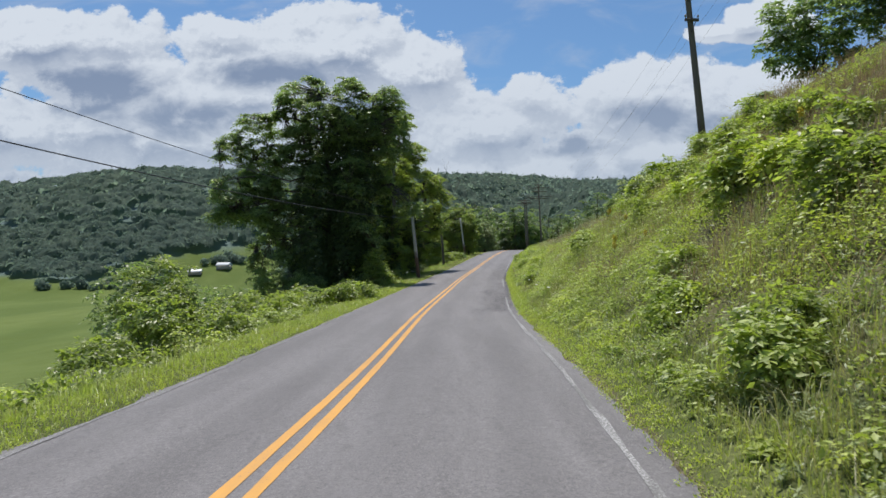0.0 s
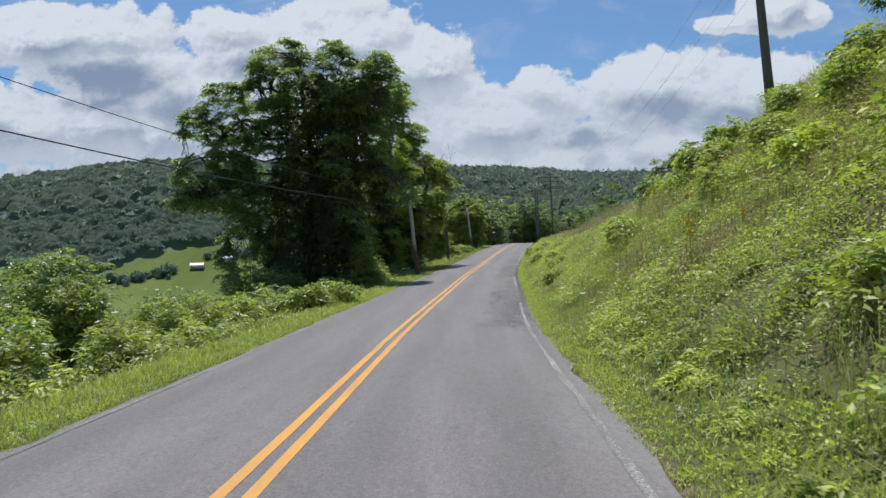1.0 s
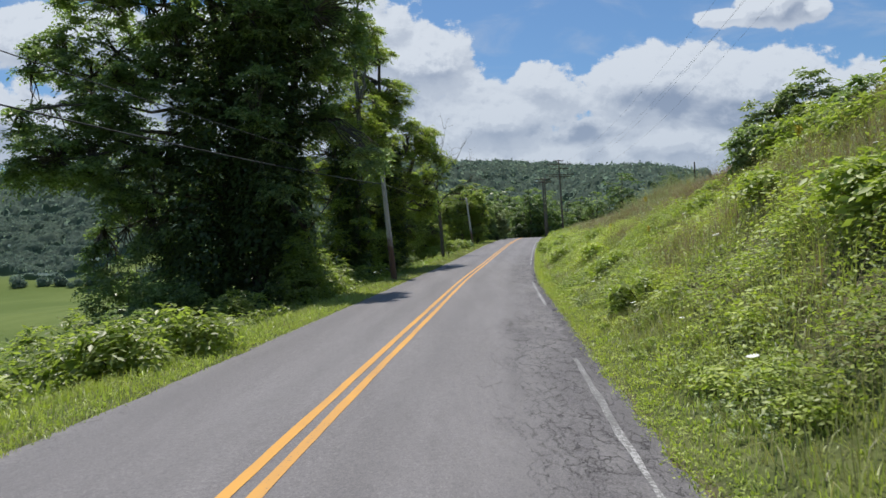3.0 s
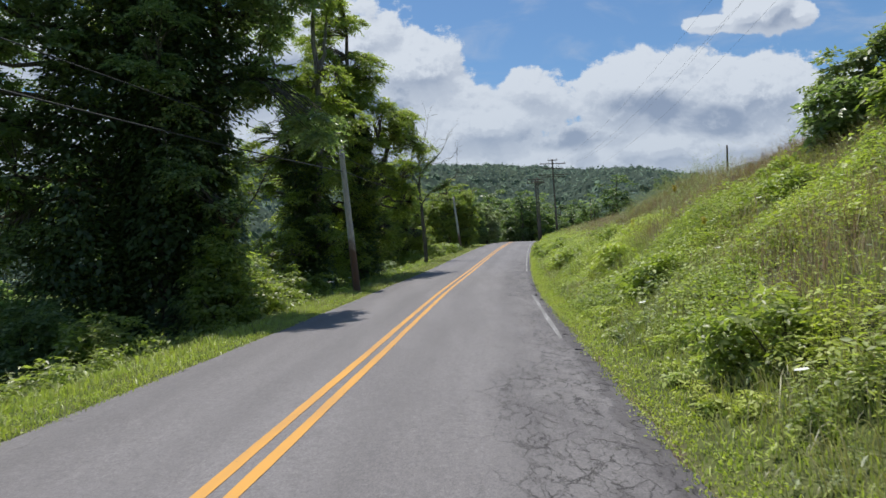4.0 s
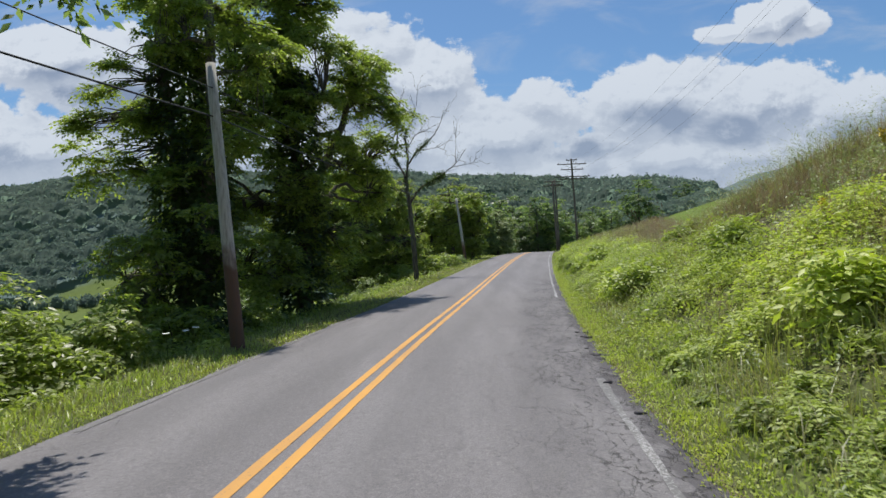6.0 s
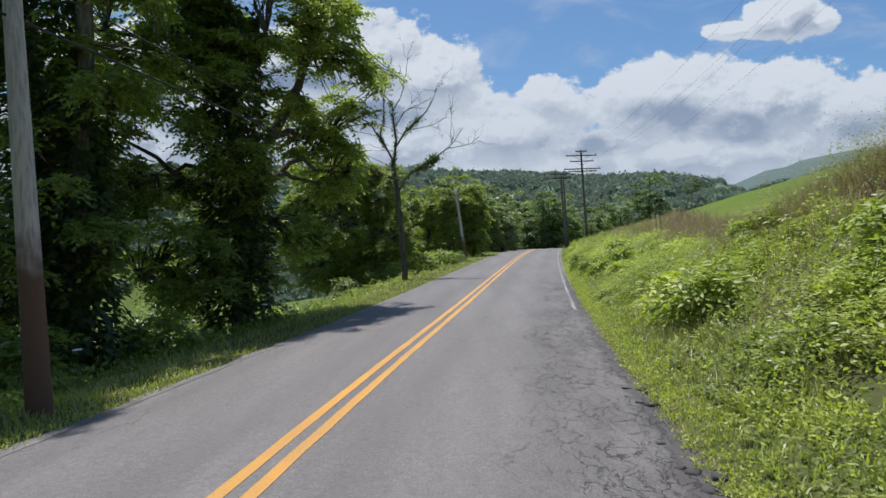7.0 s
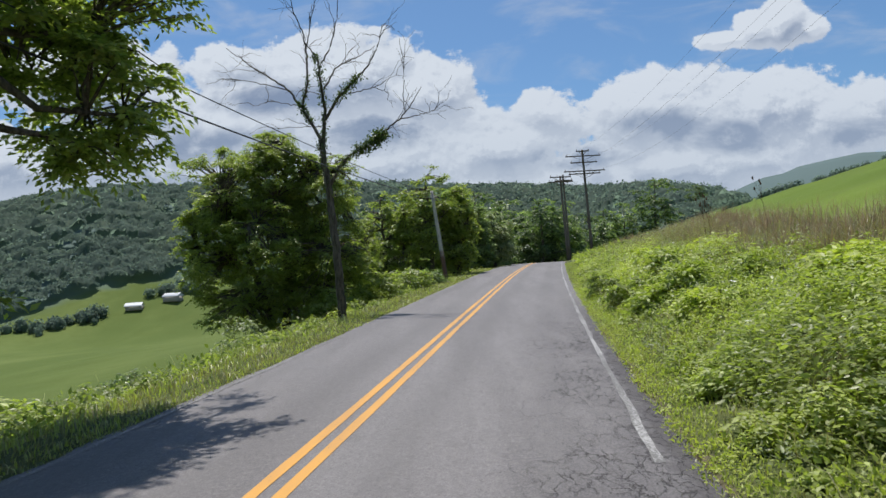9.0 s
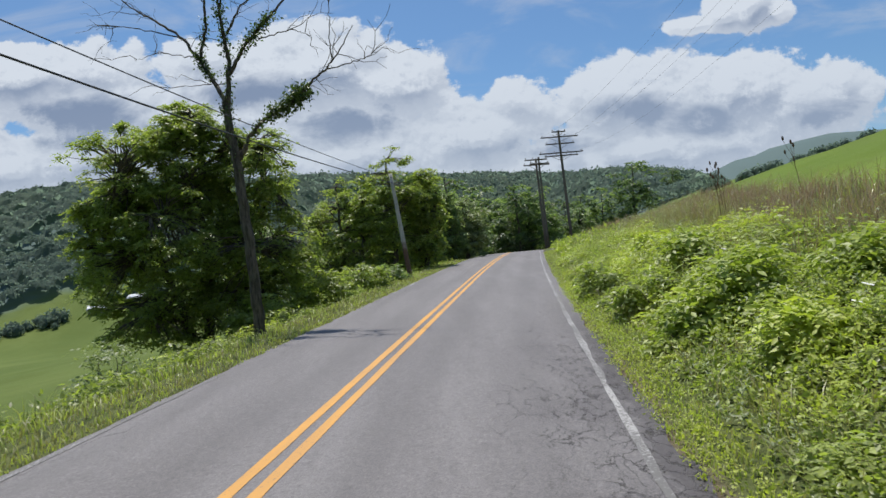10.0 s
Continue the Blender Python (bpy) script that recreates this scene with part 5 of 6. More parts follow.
def herbs(places, height, per, leaf):
    """Upright leafy stems: narrow leaves stand round each stem, drooping at their tips."""
    n = len(places)
    t = rng.uniform(0.15, 1.0, (n, per, 1))
    bow = rng.normal(0, 0.22, (n, 1, 3)) * (1, 1, 0)
    base = (places[:, None] + np.concatenate([bow[..., :2] * t**2, t], 2) * height[:, None, None]).reshape(-1, 3)
    a = rng.uniform(0, 2 * np.pi, n * per)
    axis = np.stack([np.cos(a), np.sin(a), rng.uniform(-0.25, 0.7, n * per)], 1)
    length = leaf * rng.uniform(0.6, 1.3, n * per) * (1.25 - 0.6 * t.ravel())
    return leaves(base, axis, np.array([0, 0, 1.0]) + rng.normal(0, 0.25, axis.shape), length, length * rng.uniform(0.2, 0.34, n * per))


def domes(places, radius, height, fronds, leaf, wide=0.5):
    """Leafy plants like low domes: fronds arch out of one stem in tiers, with leaflets on both sides that face the sky."""
    n, per = len(places), 7
    tier = np.linspace(0.25, 1.0, fronds)[None] + rng.normal(0, 0.06, (n, fronds))
    a = np.arange(fronds)[None] * 2.4 + rng.uniform(0, 6.3, (n, 1)) + rng.normal(0, 0.25, (n, fronds))
    long = radius[:, None] * (1.15 - 0.65 * tier) * rng.uniform(0.7, 1.25, (n, fronds))
    d = np.stack([np.cos(a), np.sin(a), np.zeros_like(a)], -1)
    s = (np.arange(per) + 0.8) / per
    reach = (long[..., None] * s)[..., None]
    arch = height[:, None, None] * (tier[..., None] * 0.85 + 0.22 * s - 0.34 * s**2)
    base = places[:, None, None, :] + d[:, :, None, :] * reach + np.array([0, 0, 1.0]) * arch[..., None]
    side = np.stack([-d[..., 1], d[..., 0], np.zeros_like(a)], -1)
    sign = np.where(np.arange(per) == per - 1, 0.0, np.where(np.arange(per) % 2 == 0, 1.0, -1.0))[None, None, :, None]
    axis = d[:, :, None, :] * 0.55 + side[:, :, None, :] * sign + rng.normal(0, 0.2, (n, fronds, per, 3)) - np.array([0, 0, 0.22])
    base, axis = base.reshape(-1, 3), axis.reshape(-1, 3)
    length = leaf * rng.uniform(0.7, 1.3, len(base))
    return leaves(base, axis, np.array([0, 0, 1.0]) + rng.normal(0, 0.32, base.shape), length, length * wide)


def leafy(p, o):
    """Where leafy weeds grow: below the brown grass of the upper bank."""
    limit = np.interp(p[:, 1], [44, 50, 56, 66, 75, 105], [13.5, 9.0, 7.2, 7.3, 7.7, 8.3])
    return o < limit + 1.6 * (rough_noise(p[:, 0] / 1.8, p[:, 1] / 1.8, 203) - 0.5)


def weeds():
    """Leafy weeds over the bank, in drifts, among narrow-leaved herbs."""
    light, bright, deep, drab = Geo(), Geo(), Geo(), Geo()
    for count, o0, o1, y0, y1, leaf, per in ((5600, 3.95, 13.5, 2, 62, 0.056, 52), (2300, 3.95, 8.4, 62, 98, 0.06, 46), (900, 4.6, 9, 98, 150, 0.22, 14), (800, 13, 22, 10, 52, 0.2, 20)):
        p, o = scatter(count, o0, o1, y0, y1)
        drift = rough_noise(p[:, 0] / 2.6 + 3, p[:, 1] / 2.6, 51)
        keep = (drift > np.where(p[:, 1] > 42, 0.42, 0.53)) & leafy(p, o)
        p, drift = p[keep], drift[keep]
        r = rng.uniform(0.18, 0.5, len(p))
        h = rng.uniform(0.22, 0.6, len(p)) * (0.6 + 0.9 * (drift - 0.4) / 0.3) * (0.3 + 0.7 * ease(o[keep], 3.8, 5.2))
        gold = rough_noise(p[:, 0] / 1.6, p[:, 1] / 1.6 + 40, 57) > 0.64
        shady = ~gold & (rough_noise(p[:, 0] / 1.1 + 80, p[:, 1] / 1.1, 58) > 0.55)
        for geo, some in ((light, ~gold & ~shady), (bright, gold), (deep, shady)):
            geo.add(*mounds(p[some], r[some], h[some], per, leaf))
    # domed plants, taller in drifts and with dark hollows between them
    for count, o0, o1, y0, y1, fronds, leaf in ((1900, 4.0, 12.5, 3, 45, 17, 0.08), (1700, 4.0, 8.4, 43, 76, 19, 0.08), (720, 4.0, 8.0, 76, 104, 15, 0.11), (420, 7.5, 13.0, 40, 52, 17, 0.10)):
        p, o = scatter(count, o0, o1, y0, y1)
        drift = rough_noise(p[:, 0] / 1.9 + 17, p[:, 1] / 1.9 + 5, 151)
        keep = (drift > np.where(p[:, 1] > 42, 0.40, 0.47)) & leafy(p, o)
        p, drift, o = p[keep], drift[keep], o[keep]
        # Tone is lowered on the near upper bank: darker leaves imitate its shaded hollows.
        tone = rough_noise(p[:, 0] / 1.3 + 44, p[:, 1] / 1.3, 157) + rng.normal(0, 0.05, len(p)) - 0.09 * ease(p[:, 1], 34, 22) * ease(o, 6.0, 8.0)
        h = (0.25 + 1.9 * np.clip(drift - 0.38, 0, 0.4)) * rng.uniform(0.7, 1.25, len(p)) * (0.25 + 0.75 * ease(o, 3.8, 5.4))
        r = h * rng.uniform(0.55, 0.95, len(p)) + 0.10
        fine = rng.uniform(0, 1, len(p)) < 0.4
        for geo, some in ((deep, tone < 0.41), (light, (tone >= 0.41) & (tone < 0.57)), (bright, tone >= 0.57)):
            geo.add(*domes(p[some & ~fine], r[some & ~fine], h[some & ~fine], fronds, leaf, 0.55))
            geo.add(*domes(p[some & fine], r[some & fine], h[some & fine], fronds, leaf * 0.9, 0.3))
    for count, o0, o1, y0, y1, leaf, per in ((10500, 3.9, 13.0, 2, 64, 0.08, 17), (4000, 3.9, 8.8, 64, 105, 0.09, 15)):
        p, o = scatter(count, o0, o1, y0, y1)
        pick = rough_noise(p[:, 0] / 1.9 + 30, p[:, 1] / 1.9, 66)
        keep = (pick > 0.40) & (pick < 0.72) & leafy(p, o)
        p, pick, o = p[keep], pick[keep], o[keep]
        h = rng.uniform(0.3, 0.85, len(p)) * (0.25 + 0.75 * ease(o, 3.8, 5.4))
        for geo, some in ((drab, pick < 0.53), (light, (pick >= 0.53) & (pick < 0.63)), (bright, pick >= 0.63)):
            geo.add(*herbs(p[some], h[some], per, leaf))
    for x, y, sx, sy, top in ((10.9, 63.6, 1.0, 1.8, 1.6), (12.2, 62.2, 0.8, 1.6, 1.8), (9.6, 64.4, 0.8, 1.4, 1.0), (10.6, 57.0, 0.9, 2.5, 1.0), (13.8, 97.5, 1.2, 3.0, 1.0)):
        p = np.stack([rng.normal(x, sx, 380), rng.normal(y, sy, 380)], 1)
        p = np.c_[p, ground_z(p[:, 0], p[:, 1])]
        drab.add(*herbs(p, rng.uniform(0.45, 1.0, 380) * top, 26, 0.10))
    p, o = scatter(260, 7.0, 12.0, 52, 110)
    h = rng.uniform(0.25, 0.7, len(p))
    half = rng.uniform(0, 1, len(p)) < 0.5
    deep.add(*domes(p[half], h[half] * 0.7, h[half], 13, 0.09, 0.4))
    drab.add(*domes(p[~half], h[~half] * 0.7, h[~half], 13, 0.09, 0.35))
    # clover and plantain at the asphalt's edge
    for o0, o1, count, y1 in ((3.40, 3.85, 2000, 90), (-4.3, -2.9, 1300, 56)):
        p, o = scatter(count, o0, o1, 2, y1)
        bright.add(*mounds(p, rng.uniform(0.05, 0.14, len(p)), rng.uniform(0.04, 0.11, len(p)), 16, 0.034))
    # low growth down the left slope
    for count, o0, o1, y0, y1 in ((1500, -12, -4.6, 4, 46), (1500, -11, -4.4, 46, 80), (500, -8, -4.2, 80, 125)):
        p, o = scatter(count, o0, o1, y0, y1, 0.8)
        keep = rough_noise(p[:, 0] / 2.2, p[:, 1] / 2.2, 61) > 0.47
        p = p[keep]
        deep.add(*mounds(p, rng.uniform(0.25, 0.6, len(p)), rng.uniform(0.2, 0.6, len(p)), 34, 0.11))
    for count, o0, o1, y0, y1 in ((420, -9, -4.5, 6, 46), (420, -8, -4.3, 46, 110)):
        p, o = scatter(count, o0, o1, y0, y1, 0.8)
        h = rng.uniform(0.35, 1.0, len(p)) * (0.5 + 0.5 * ease(-o, 4.3, 6.0))
        some = rough_noise(p[:, 0] / 1.7, p[:, 1] / 1.7, 163) > 0.5
        for geo, keep in ((bright, some & (rng.uniform(0, 1, len(p)) < 0.1)), (deep, ~some)):
            geo.add(*domes(p[keep], h[keep] * 0.8, h[keep], 15, 0.12, 0.45))
    stuff("roadside_weeds", light, LEAF_WEED, "dense green broad-leaved weeds along the road", "weeds")
    stuff("dark_weeds", deep, LEAF_LIGHT, "darker green leafy weeds on the bank", "weeds")
    stuff("bright_weeds", bright, LEAF_BRIGHT, "bright yellow-green weeds on the bank", "weeds")
    stuff("drab_weeds", drab, LEAF_GREY, "grey-green narrow-leaved herbs on the bank", "weeds")


def grasses():
    short, tall, dry, olive = Geo(), Geo(), Geo(), Geo()
    for count, o0, o1, y0, y1 in ((44000, -4.9, -2.8, 3, 60), (22000, -4.7, -2.8, 60, 125), (34000, 3.42, 4.8, 2, 60), (18000, 3.42, 4.8, 60, 125), (14000, 3.38, 3.9, 2, 100), (9000, -3.2, -2.75, 3, 100)):
        p, o = scatter(count, o0, o1, y0, y1)
        tuft = rough_noise(p[:, 0] / 0.45, p[:, 1] / 0.45, 83)
        h = rng.uniform(0.04, 0.15, len(p)) * (0.5 + 0.7 * np.clip(np.abs(o - 0.35) - 3.2, 0, 1.3)) * (0.5 + tuft) * np.where(o < 0, 1.15, 0.85)
        some = rng.uniform(0, 1, len(p)) < np.where(o < 0, 0.12 + 0.4 * ease(p[:, 1], 40, 65), 0.2)
        for geo, keep in ((short, ~some), (olive, some)):
            geo.add(*blades(p[keep], h[keep], (0, 0, 0), 0.009 + 0.00008 * p[keep, 1], 0.95))
    for count, o0, o1, y0, y1, w in ((95000, 4.0, 13.5, 2, 64, 0.009), (34000, 4.0, 12.5, 64, 105, 0.012), (6000, 4.6, 9, 105, 150, 0.03), (16000, -12, -4.4, 4, 120, 0.016)):
        p, o = scatter(count, o0, o1, y0, y1)
        keep = rough_noise(p[:, 0] / 2.6 + 3, p[:, 1] / 2.6, 51) < np.where((p[:, 1] > 42) & (o > 0) & (o < 8.2), 0.44, 0.60)
        p, o = p[keep], o[keep]
        h = rng.uniform(0.3, 0.85, len(p)) * (0.3 + 0.7 * ease(np.abs(o), 3.8, 6.0))
        brown = (rough_noise(p[:, 0] / 3.5 + 9, p[:, 1] / 3.5, 71) + 0.10 * rng.normal(0, 1, len(p)) + np.where(p[:, 1] > 64, 0.11 * (o - 8.0), 0.035 * (o - 8.5)) > 0.46 + 0.03 * (p[:, 1] > 64)) & (o > 5.4)
        drab = ~brown & (rng.uniform(0, 1, len(p)) < 0.25 + 0.5 * ease(o, 5.0, 9.0))
        olive.add(*blades(p[drab], h[drab], (0.0, 0, 0), w, 0.55))
        lush = ~brown & ~drab
        tall.add(*blades(p[lush], h[lush], (0.0, 0, 0), w, 0.55))
        dry.add(*blades(p[brown], h[brown] * 1.15, (0.0, 0, 0), w * 0.9, 0.75))
    # brown seeding grass along the top of the bank further on
    for count, o0, o1, y0, y1, bare in ((26000, 6.6, 13.5, 49, 66, 0.42), (13000, 7.2, 12.5, 64, 125, 0.46), (19000, 5.6, 13.0, 4, 46, 0.46)):
        p, o = scatter(count, o0, o1, y0, y1)
        keep = rough_noise(p[:, 0] / 3 + 2, p[:, 1] / 3, 77) + 0.045 * (o - 0.5 * (o0 + o1)) > bare
        p = p[keep]
        h = rng.uniform(0.3, 0.95, len(p)) * (1 - 0.25 * ease(p[:, 1], 62, 70)) * (0.25 + 1.5 * np.clip(rough_noise(p[:, 0] / 1.1 + 8, p[:, 1] / 1.1, 211) - 0.2, 0, 0.8))
        pale = rough_noise(p[:, 0] / 0.9, p[:, 1] / 0.9 + 60, 213) + rng.normal(0, 0.06, len(p)) > 0.54
        dry.add(*blades(p[~pale], h[~pale], (0, 0, 0), 0.012, 1.2))
        olive.add(*blades(p[pale], h[pale] * 0.9, (0, 0, 0), 0.012, 1.2))
    # tall brown and olive clumps on the bank's shoulder
    for x, y, sx, sy, top, count in ((13.8, 97.5, 1.1, 3.0, 1.1, 2600), (11.3, 76.0, 0.7, 2.2, 0.75, 2000), (13.4, 89.4, 0.8, 1.6, 0.7, 1200), (10.9, 83.0, 0.8, 3.0, 0.5, 1400), (10.9, 63.6, 1.0, 1.8, 1.2, 3200), (9.5, 64.6, 0.7, 1.2, 0.9, 2000), (12.2, 62.2, 0.8, 1.6, 1.3, 1800)):
        for geo, much in ((dry, 0.5 if y > 80 else 0.9), (olive, 1.1), (tall, 0.5 if y > 80 else 0.1)):
            k = int(count * much)
            p = np.stack([rng.normal(x, sx, k), rng.normal(y, sy, k)], 1)
            p = np.c_[p, ground_z(p[:, 0], p[:, 1])]
            geo.add(*blades(p, rng.uniform(0.35, 1.0, k) * top, (0, 0, 0), 0.010, 1.0))
    # long pale grass that arches over beside the asphalt
    for count, o0, o1, y0, y1 in ((3500, 4.0, 5.5, 3, 42), (8000, 4.0, 5.6, 42, 100)):
        p, o = scatter(count, o0, o1, y0, y1)
        keep = rough_noise(p[:, 0] / 0.8 + 5, p[:, 1] / 1.2, 171) > 0.46
        p = p[keep]
        olive.add(*blades(p, rng.uniform(0.25, 0.5, len(p)), (-0.45, -0.15, -0.25), 0.010, 1.0))
    stuff("verge_grass", short, GRASS_VERGE, "short bright green grass on the road verge", "grass")
    stuff("tall_grass", tall, GRASS, "tall green grass on the bank", "grass")
    stuff("olive_grass", olive, GRASS_OLIVE, "drab olive grass and stems on the bank", "grass")
    stuff("dry_grass", dry, GRASS_DRY, "brown seeding grass on the upper bank", "grass")


weeds()
grasses()

# taller shrubs of bright leaves on the bank
SUMAC = "bright green leafy sapling among the bank weeds"
models = [(0.55, 1.0, LEAF_BRIGHT), (0.7, 1.0, LEAF_WEED), (0.5, 1.3, LEAF_WEED), (0.75, 1.1, LEAF_LIGHT)]
SPOTS = [(3.75, 12.0, 1, 0.75), (3.25, 7.0, 1, 0.7), (3.6, 7.6, 3, 0.65), (4.35, 36.0, 3, 0.7), (6.3, 61.3, 0, 0.9), (6.8, 60.8, 1, 0.8), (7.9, 79.0, 3, 0.8), (7.8, 73.4, 0, 0.7), (7.5, 75.8, 1, 0.8), (7.1, 14.8, 0, 1.1), (4.6, 14.2, 1, 0.8), (6.6, 16.0, 2, 1.2), (7.6, 22, 0, 1.1), (5.8, 30, 1, 1.0), (7.0, 36.0, 1, 0.9), (5.4, 43.5, 1, 0.9), (6.1, 50, 0, 0.9), (6.3, 60.0, 1, 0.9), (7.6, 66.9, 0, 0.6), (8.3, 76.0, 1, 1.0), (9.2, 71, 0, 0.9), (9.4, 81, 1, 1.0), (10.4, 87, 0, 1.0), (9.0, 26.5, 1, 1.0), (8.6, 33, 1, 0.9), (9.9, 40, 1, 0.8), (10.0, 47.6, 1, 0.8), (9.4, 18.5, 3, 1.0), (10.4, 22.5, 1, 1.0), (11.2, 25.5, 3, 1.0), (9.6, 24.0, 2, 1.0), (10.6, 29.0, 3, 0.9), (11.6, 31.5, 1, 0.9), (10.2, 33.5, 1, 1.0), (11.9, 38.5, 3, 1.0), (10.9, 36.5, 1, 1.1), (11.6, 43.0, 3, 1.1), (8.0, 14.0, 3, 0.9), (6.2, 11.2, 3, 1.1), (7.4, 26.5, 3, 0.9), (8.9, 30.2, 1, 1.0), (9.3, 37.0, 3, 0.9), (8.4, 43.6, 1, 0.9), (7.6, 57.0, 1, 0.8), (8.6, 63.5, 3, 0.8), (9.4, 75.0, 1, 0.8), (8.0, 84.0, 3, 0.8)]
built = {}
for x, y, k, size in SPOTS:
    r, h, mat = models[k]
    at = on_ground(x, y)
    if k not in built:
        built[k] = shrub(SUMAC, at, r, h, 40, 49, 0.15, mat, "saplings on the bank", "sapling", 0.36)
        built[k].scale = (size,) * 3
    else:
        ob = copy_thing(built[k], pose(*at, 0, 0, rng.uniform(0, 360)))
        ob.scale = (size,) * 3
for x, y in ((-5.2, 33.6), (-6.2, 34.4), (-4.6, 35.2)):
    shrub("arching feathery green sapling beside the verge", on_ground(x, y), 0.7, 1.1, 40, 63, 0.16, LEAF_LIGHT, "feathery saplings", "sapling", 0.5)


# ---- wild flowers ----
def umbel():
    root = thing("wild_carrot_flower", (0, 0, 0), "white flat-topped wild carrot flower on a thin stem", "flower", "wild carrot flowers")
    part("stem", Geo().add(*tube([(0, 0, -0.05), (0.01, 0, 0.35), (0.03, 0.01, 0.7)], [0.006, 0.005, 0.003], 5)), STEM, root)
    geo = Geo()
    for ring, count in ((0.0, 1), (0.028, 6), (0.055, 11)):
        for k in range(count):
            a = k * 2 * math.pi / count
            x, y = ring * math.cos(a), ring * math.sin(a)
            v = [(0.03 + x + 0.016 * math.cos(b), 0.01 + y + 0.016 * math.sin(b), 0.72 + 0.12 * ring) for b in np.arange(6) * math.pi / 3] + [(0.03 + x, 0.01 + y, 0.735 + 0.12 * ring)]
            geo.add(v, [(m, (m + 1) % 6, 6) for m in range(6)])
    part("flower_head", geo, PETAL, root, "white flower head")
    return root


first = None
for n in range(40):
    y = rng.uniform(6, 92)
    x = float(road_x(y)) + rng.uniform(4.2, 8.5)
    m = pose(*on_ground(x, y), rng.uniform(-14, 6), rng.uniform(-20, 6), rng.uniform(0, 360))
    if first is None:
        first = umbel()
        first.matrix_world = m
    else:
        ob = copy_thing(first, m)
        ob.scale = (rng.uniform(0.55, 0.85),) * 3


# ---- stalks and posts along the top of the bank ----
def stalk(head):
    root = thing("seed_stalk", (0, 0, 0), "tall dry seed stalk standing above the bank grass", "weed", "seed stalks")
    part("stem", Geo().add(*tube([(0, 0, -0.05), (0.02, 0.01, 0.8), (0.05, 0, 1.6)], [0.010, 0.008, 0.005], 5)), SEED, root)
    for k in range(head):
        a = k * 2.4
        tip = np.array([0.05 + 0.16 * math.cos(a), 0.16 * math.sin(a), 1.45 + 0.12 * k])
        part("side_stem", Geo().add(*tube([(0.03, 0, 1.0 + 0.1 * k), tip], [0.005, 0.004], 4)), SEED, root)
        part("seed_head", Geo().add(*tube([tip, tip + (0, 0, 0.03), tip + (0, 0, 0.09), tip + (0, 0, 0.13)], [0.008, 0.030, 0.028, 0.004], 7)), SEED, root)
    return root


stalks = None
for x, y in ((13.2, 89.0), (13.5, 89.4), (13.8, 90.2), (14.6, 86.5), (11.6, 62.5), (12.1, 60.8), (10.9, 64.0)):
    m = pose(*on_ground(x, y), rng.uniform(-6, 6), rng.uniform(-6, 6), rng.uniform(0, 360))
    if stalks is None:
        stalks = stalk(4)
        stalks.matrix_world = m
        stalks.scale = (1.1,) * 3
    else:
        ob = copy_thing(stalks, m)
        ob.scale = (rng.uniform(0.85, 1.15) if y > 80 else 0.6,) * 3


def fence_post(x, y):
    root = thing("fence_post", on_ground(x, y), "thin weathered fence post on the bank top", "fence post", "fence posts")
    part("post", Geo().add(*tube([(0, 0, -0.2), (0.01, 0, 1.0), (0.02, 0.01, 1.55), (0.02, 0.01, 1.57)], [0.05, 0.045, 0.04, 0.01], 8)), POLE_DARK, root, smooth=True)


for x, y in ((13.6, 60.5),):
    fence_post(x, y)


def goldenrod():
    root = thing("goldenrod", (0, 0, 0), "goldenrod plant with a yellow plume on the bank", "flower", "goldenrod plants")
    part("stem", Geo().add(*tube([(0, 0, -0.05), (0.02, 0, 0.5), (0.06, 0.01, 0.95)], [0.007, 0.006, 0.004], 5)), STEM, root)
    p = np.stack([0.06 + rng.normal(0, 0.03, 90), rng.normal(0, 0.03, 90), rng.uniform(0.80, 0.98, 90)], 1)
    part("plume", Geo().add(*leaves(p, rng.normal(0, 1, (90, 3)), rng.normal(0, 0.4, (90, 3)) + (0, 0, 1), 0.05, 0.04)), GOLD, root, "golden yellow flower plume")
    p = np.stack([rng.normal(0.02, 0.02, 26), rng.normal(0, 0.02, 26), rng.uniform(0.1, 0.75, 26)], 1)
    part("foliage", Geo().add(*leaves(p, rng.normal(0, 1, (26, 3)) + (0, 0, 0.2), (0, 0, 1.0) + rng.normal(0, 0.2, (26, 3)), 0.11, 0.025)), LEAF_WEED, root)
    return root


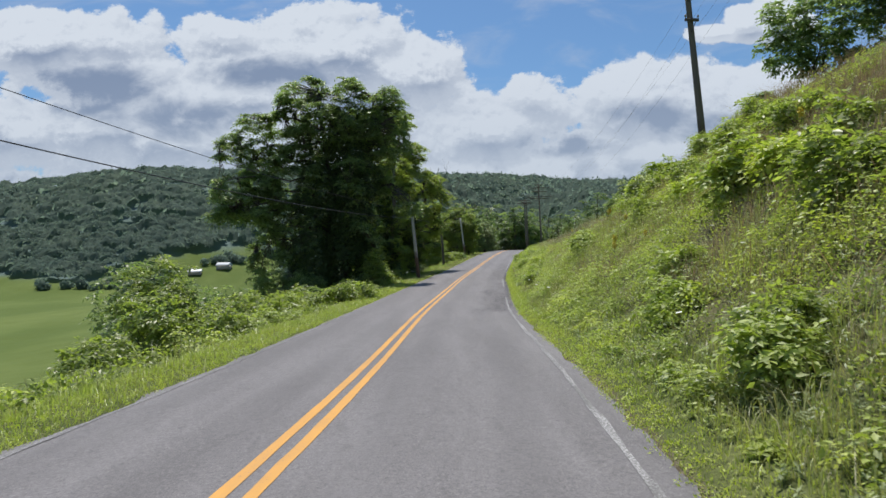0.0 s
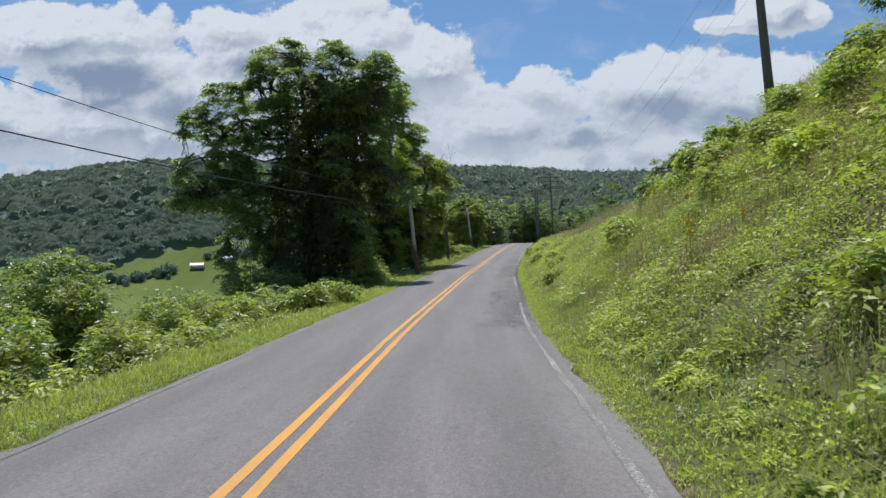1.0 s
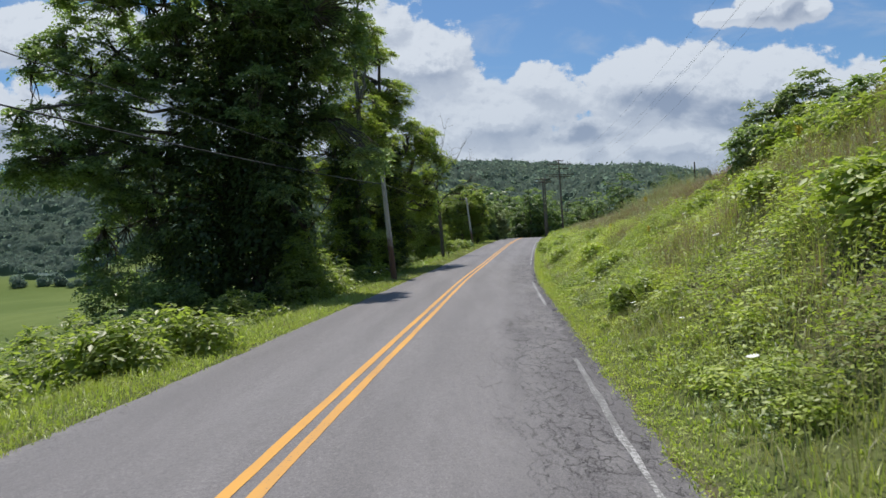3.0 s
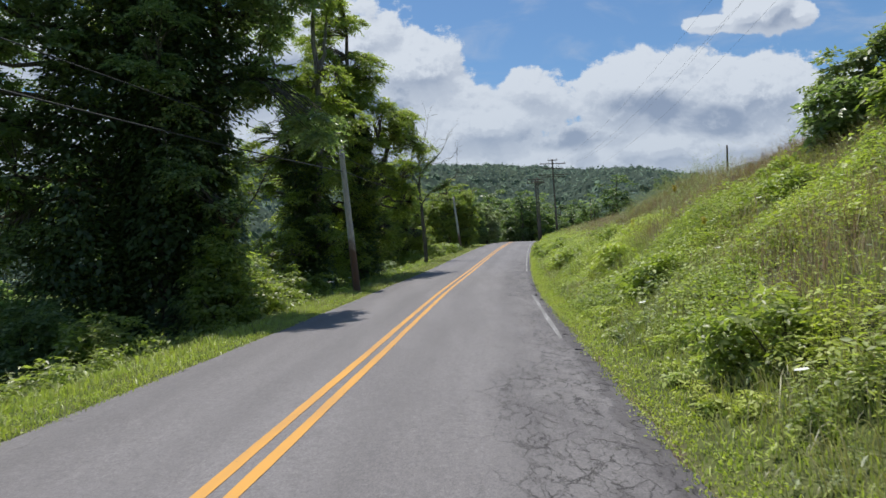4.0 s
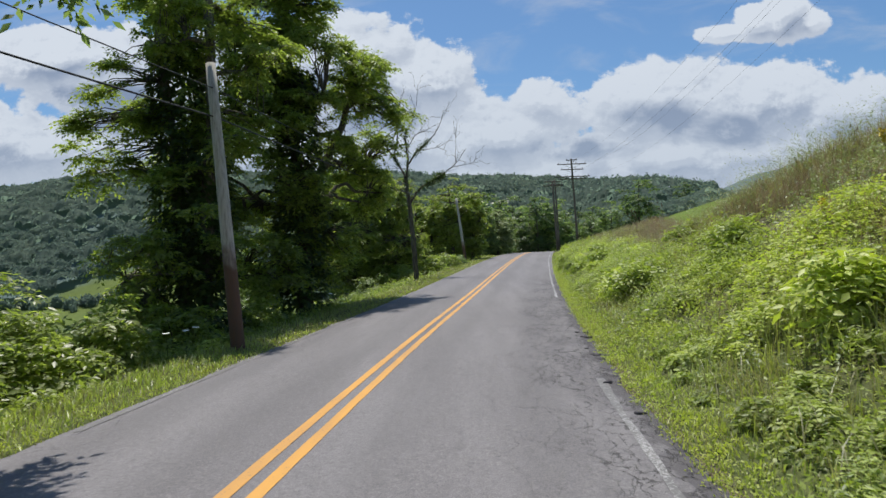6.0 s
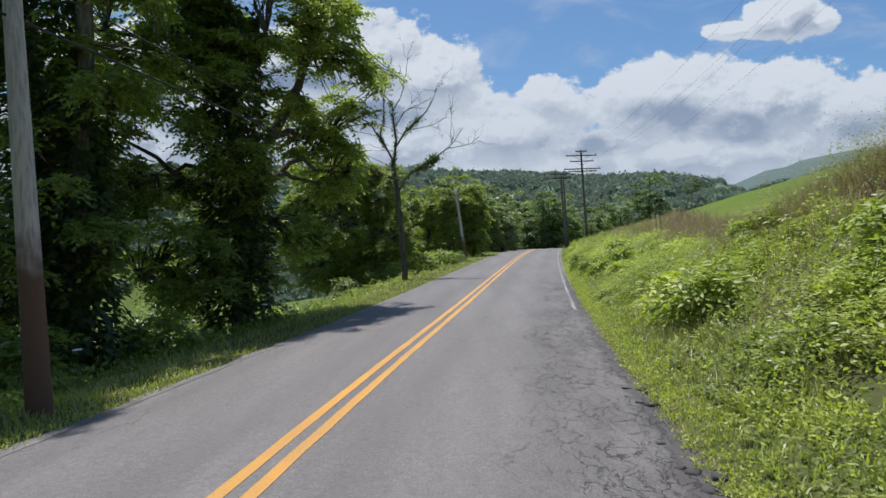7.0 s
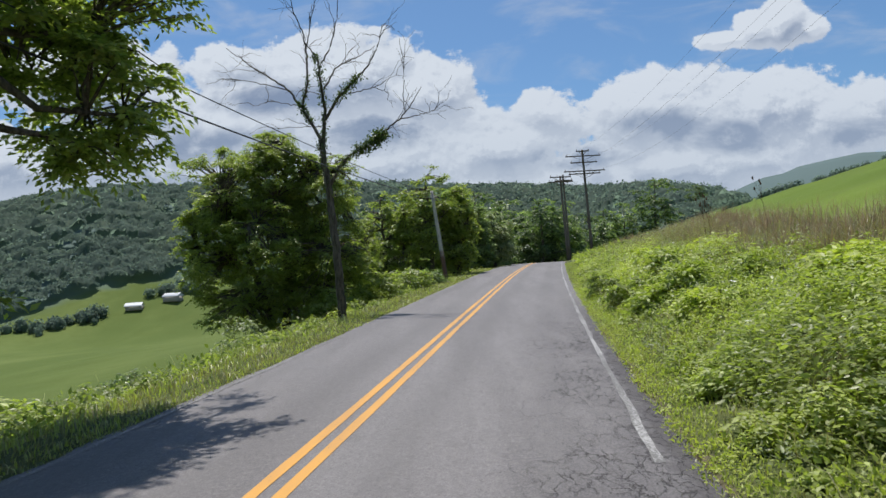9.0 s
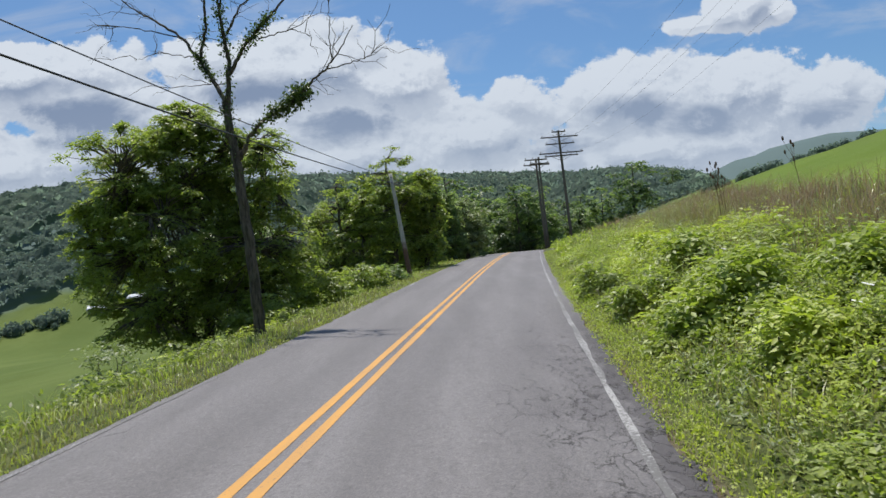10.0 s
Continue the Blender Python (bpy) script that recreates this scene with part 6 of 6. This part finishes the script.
golden = None
for x, y in ((4.9, 21.2), (5.0, 21.8), (5.6, 20.4), (7.4, 17.5), (7.9, 18.6), (8.3, 16.6), (6.6, 27.0), (7.2, 31.5), (8.6, 38.0), (6.9, 44.8), (7.5, 53.0), (9.6, 55.0)):
    m = pose(*on_ground(x, y), rng.uniform(-10, 5), rng.uniform(-12, 5), rng.uniform(0, 360))
    if golden is None:
        golden = goldenrod()
        golden.matrix_world = m
    else:
        copy_thing(golden, m).scale = (rng.uniform(0.8, 1.2),) * 3
for x, y in ((-3.35, 55.2), (-3.2, 55.9), (-3.5, 56.4), (-3.15, 58.6), (-2.2, 64.5)):
    copy_thing(first, pose(*on_ground(x, y), 4, rng.uniform(-6, 6), rng.uniform(0, 360)))


# ---- broken asphalt beside the worn edge ----
RUBBLE = plain("broken_asphalt", (0.085, 0.080, 0.084), 0.9, 0.0, 0.6)


def asphalt_chunk(seed):
    root = thing("asphalt_chunk", (0, 0, 0), "loose chunk of dark broken asphalt on the road edge", "rubble", "asphalt chunks")
    shape = random.Random(seed)
    v, f = box(1.0, 0.8, 0.42, (0, 0, 0.17))
    v = v + np.array([[shape.uniform(-0.16, 0.16) for _ in range(3)] for _ in v])
    bm = bmesh.new()
    points = [bm.verts.new(p) for p in v]
    for q in f:
        bm.faces.new([points[k] for k in q])
    bmesh.ops.bevel(bm, geom=bm.edges[:], offset=0.09, segments=1, affect="EDGES")
    bmesh.ops.triangulate(bm, faces=bm.faces[:])
    bm.verts.index_update()
    geo = Geo().add([p.co[:] for p in bm.verts], [[p.index for p in q.verts] for q in bm.faces])
    bm.free()
    part("chunk", geo, RUBBLE, root)
    return root


rubble = [asphalt_chunk(seed) for seed in (3, 8, 21)]
for n in range(30):
    y = rng.uniform(51.5, 57.5) if n < 22 else rng.uniform(40, 50)
    o = 3.22 + rng.uniform(0, 0.32)
    x = float(road_x(y)) + o
    m = pose(x, y, float(road_z(y)) - 0.045, 0, 0, rng.uniform(0, 360))
    ob = rubble[n] if n < 3 else copy_thing(rubble[n % 3], m)
    ob.matrix_world = m
    ob.scale = (rng.uniform(0.04, 0.13),) * 3
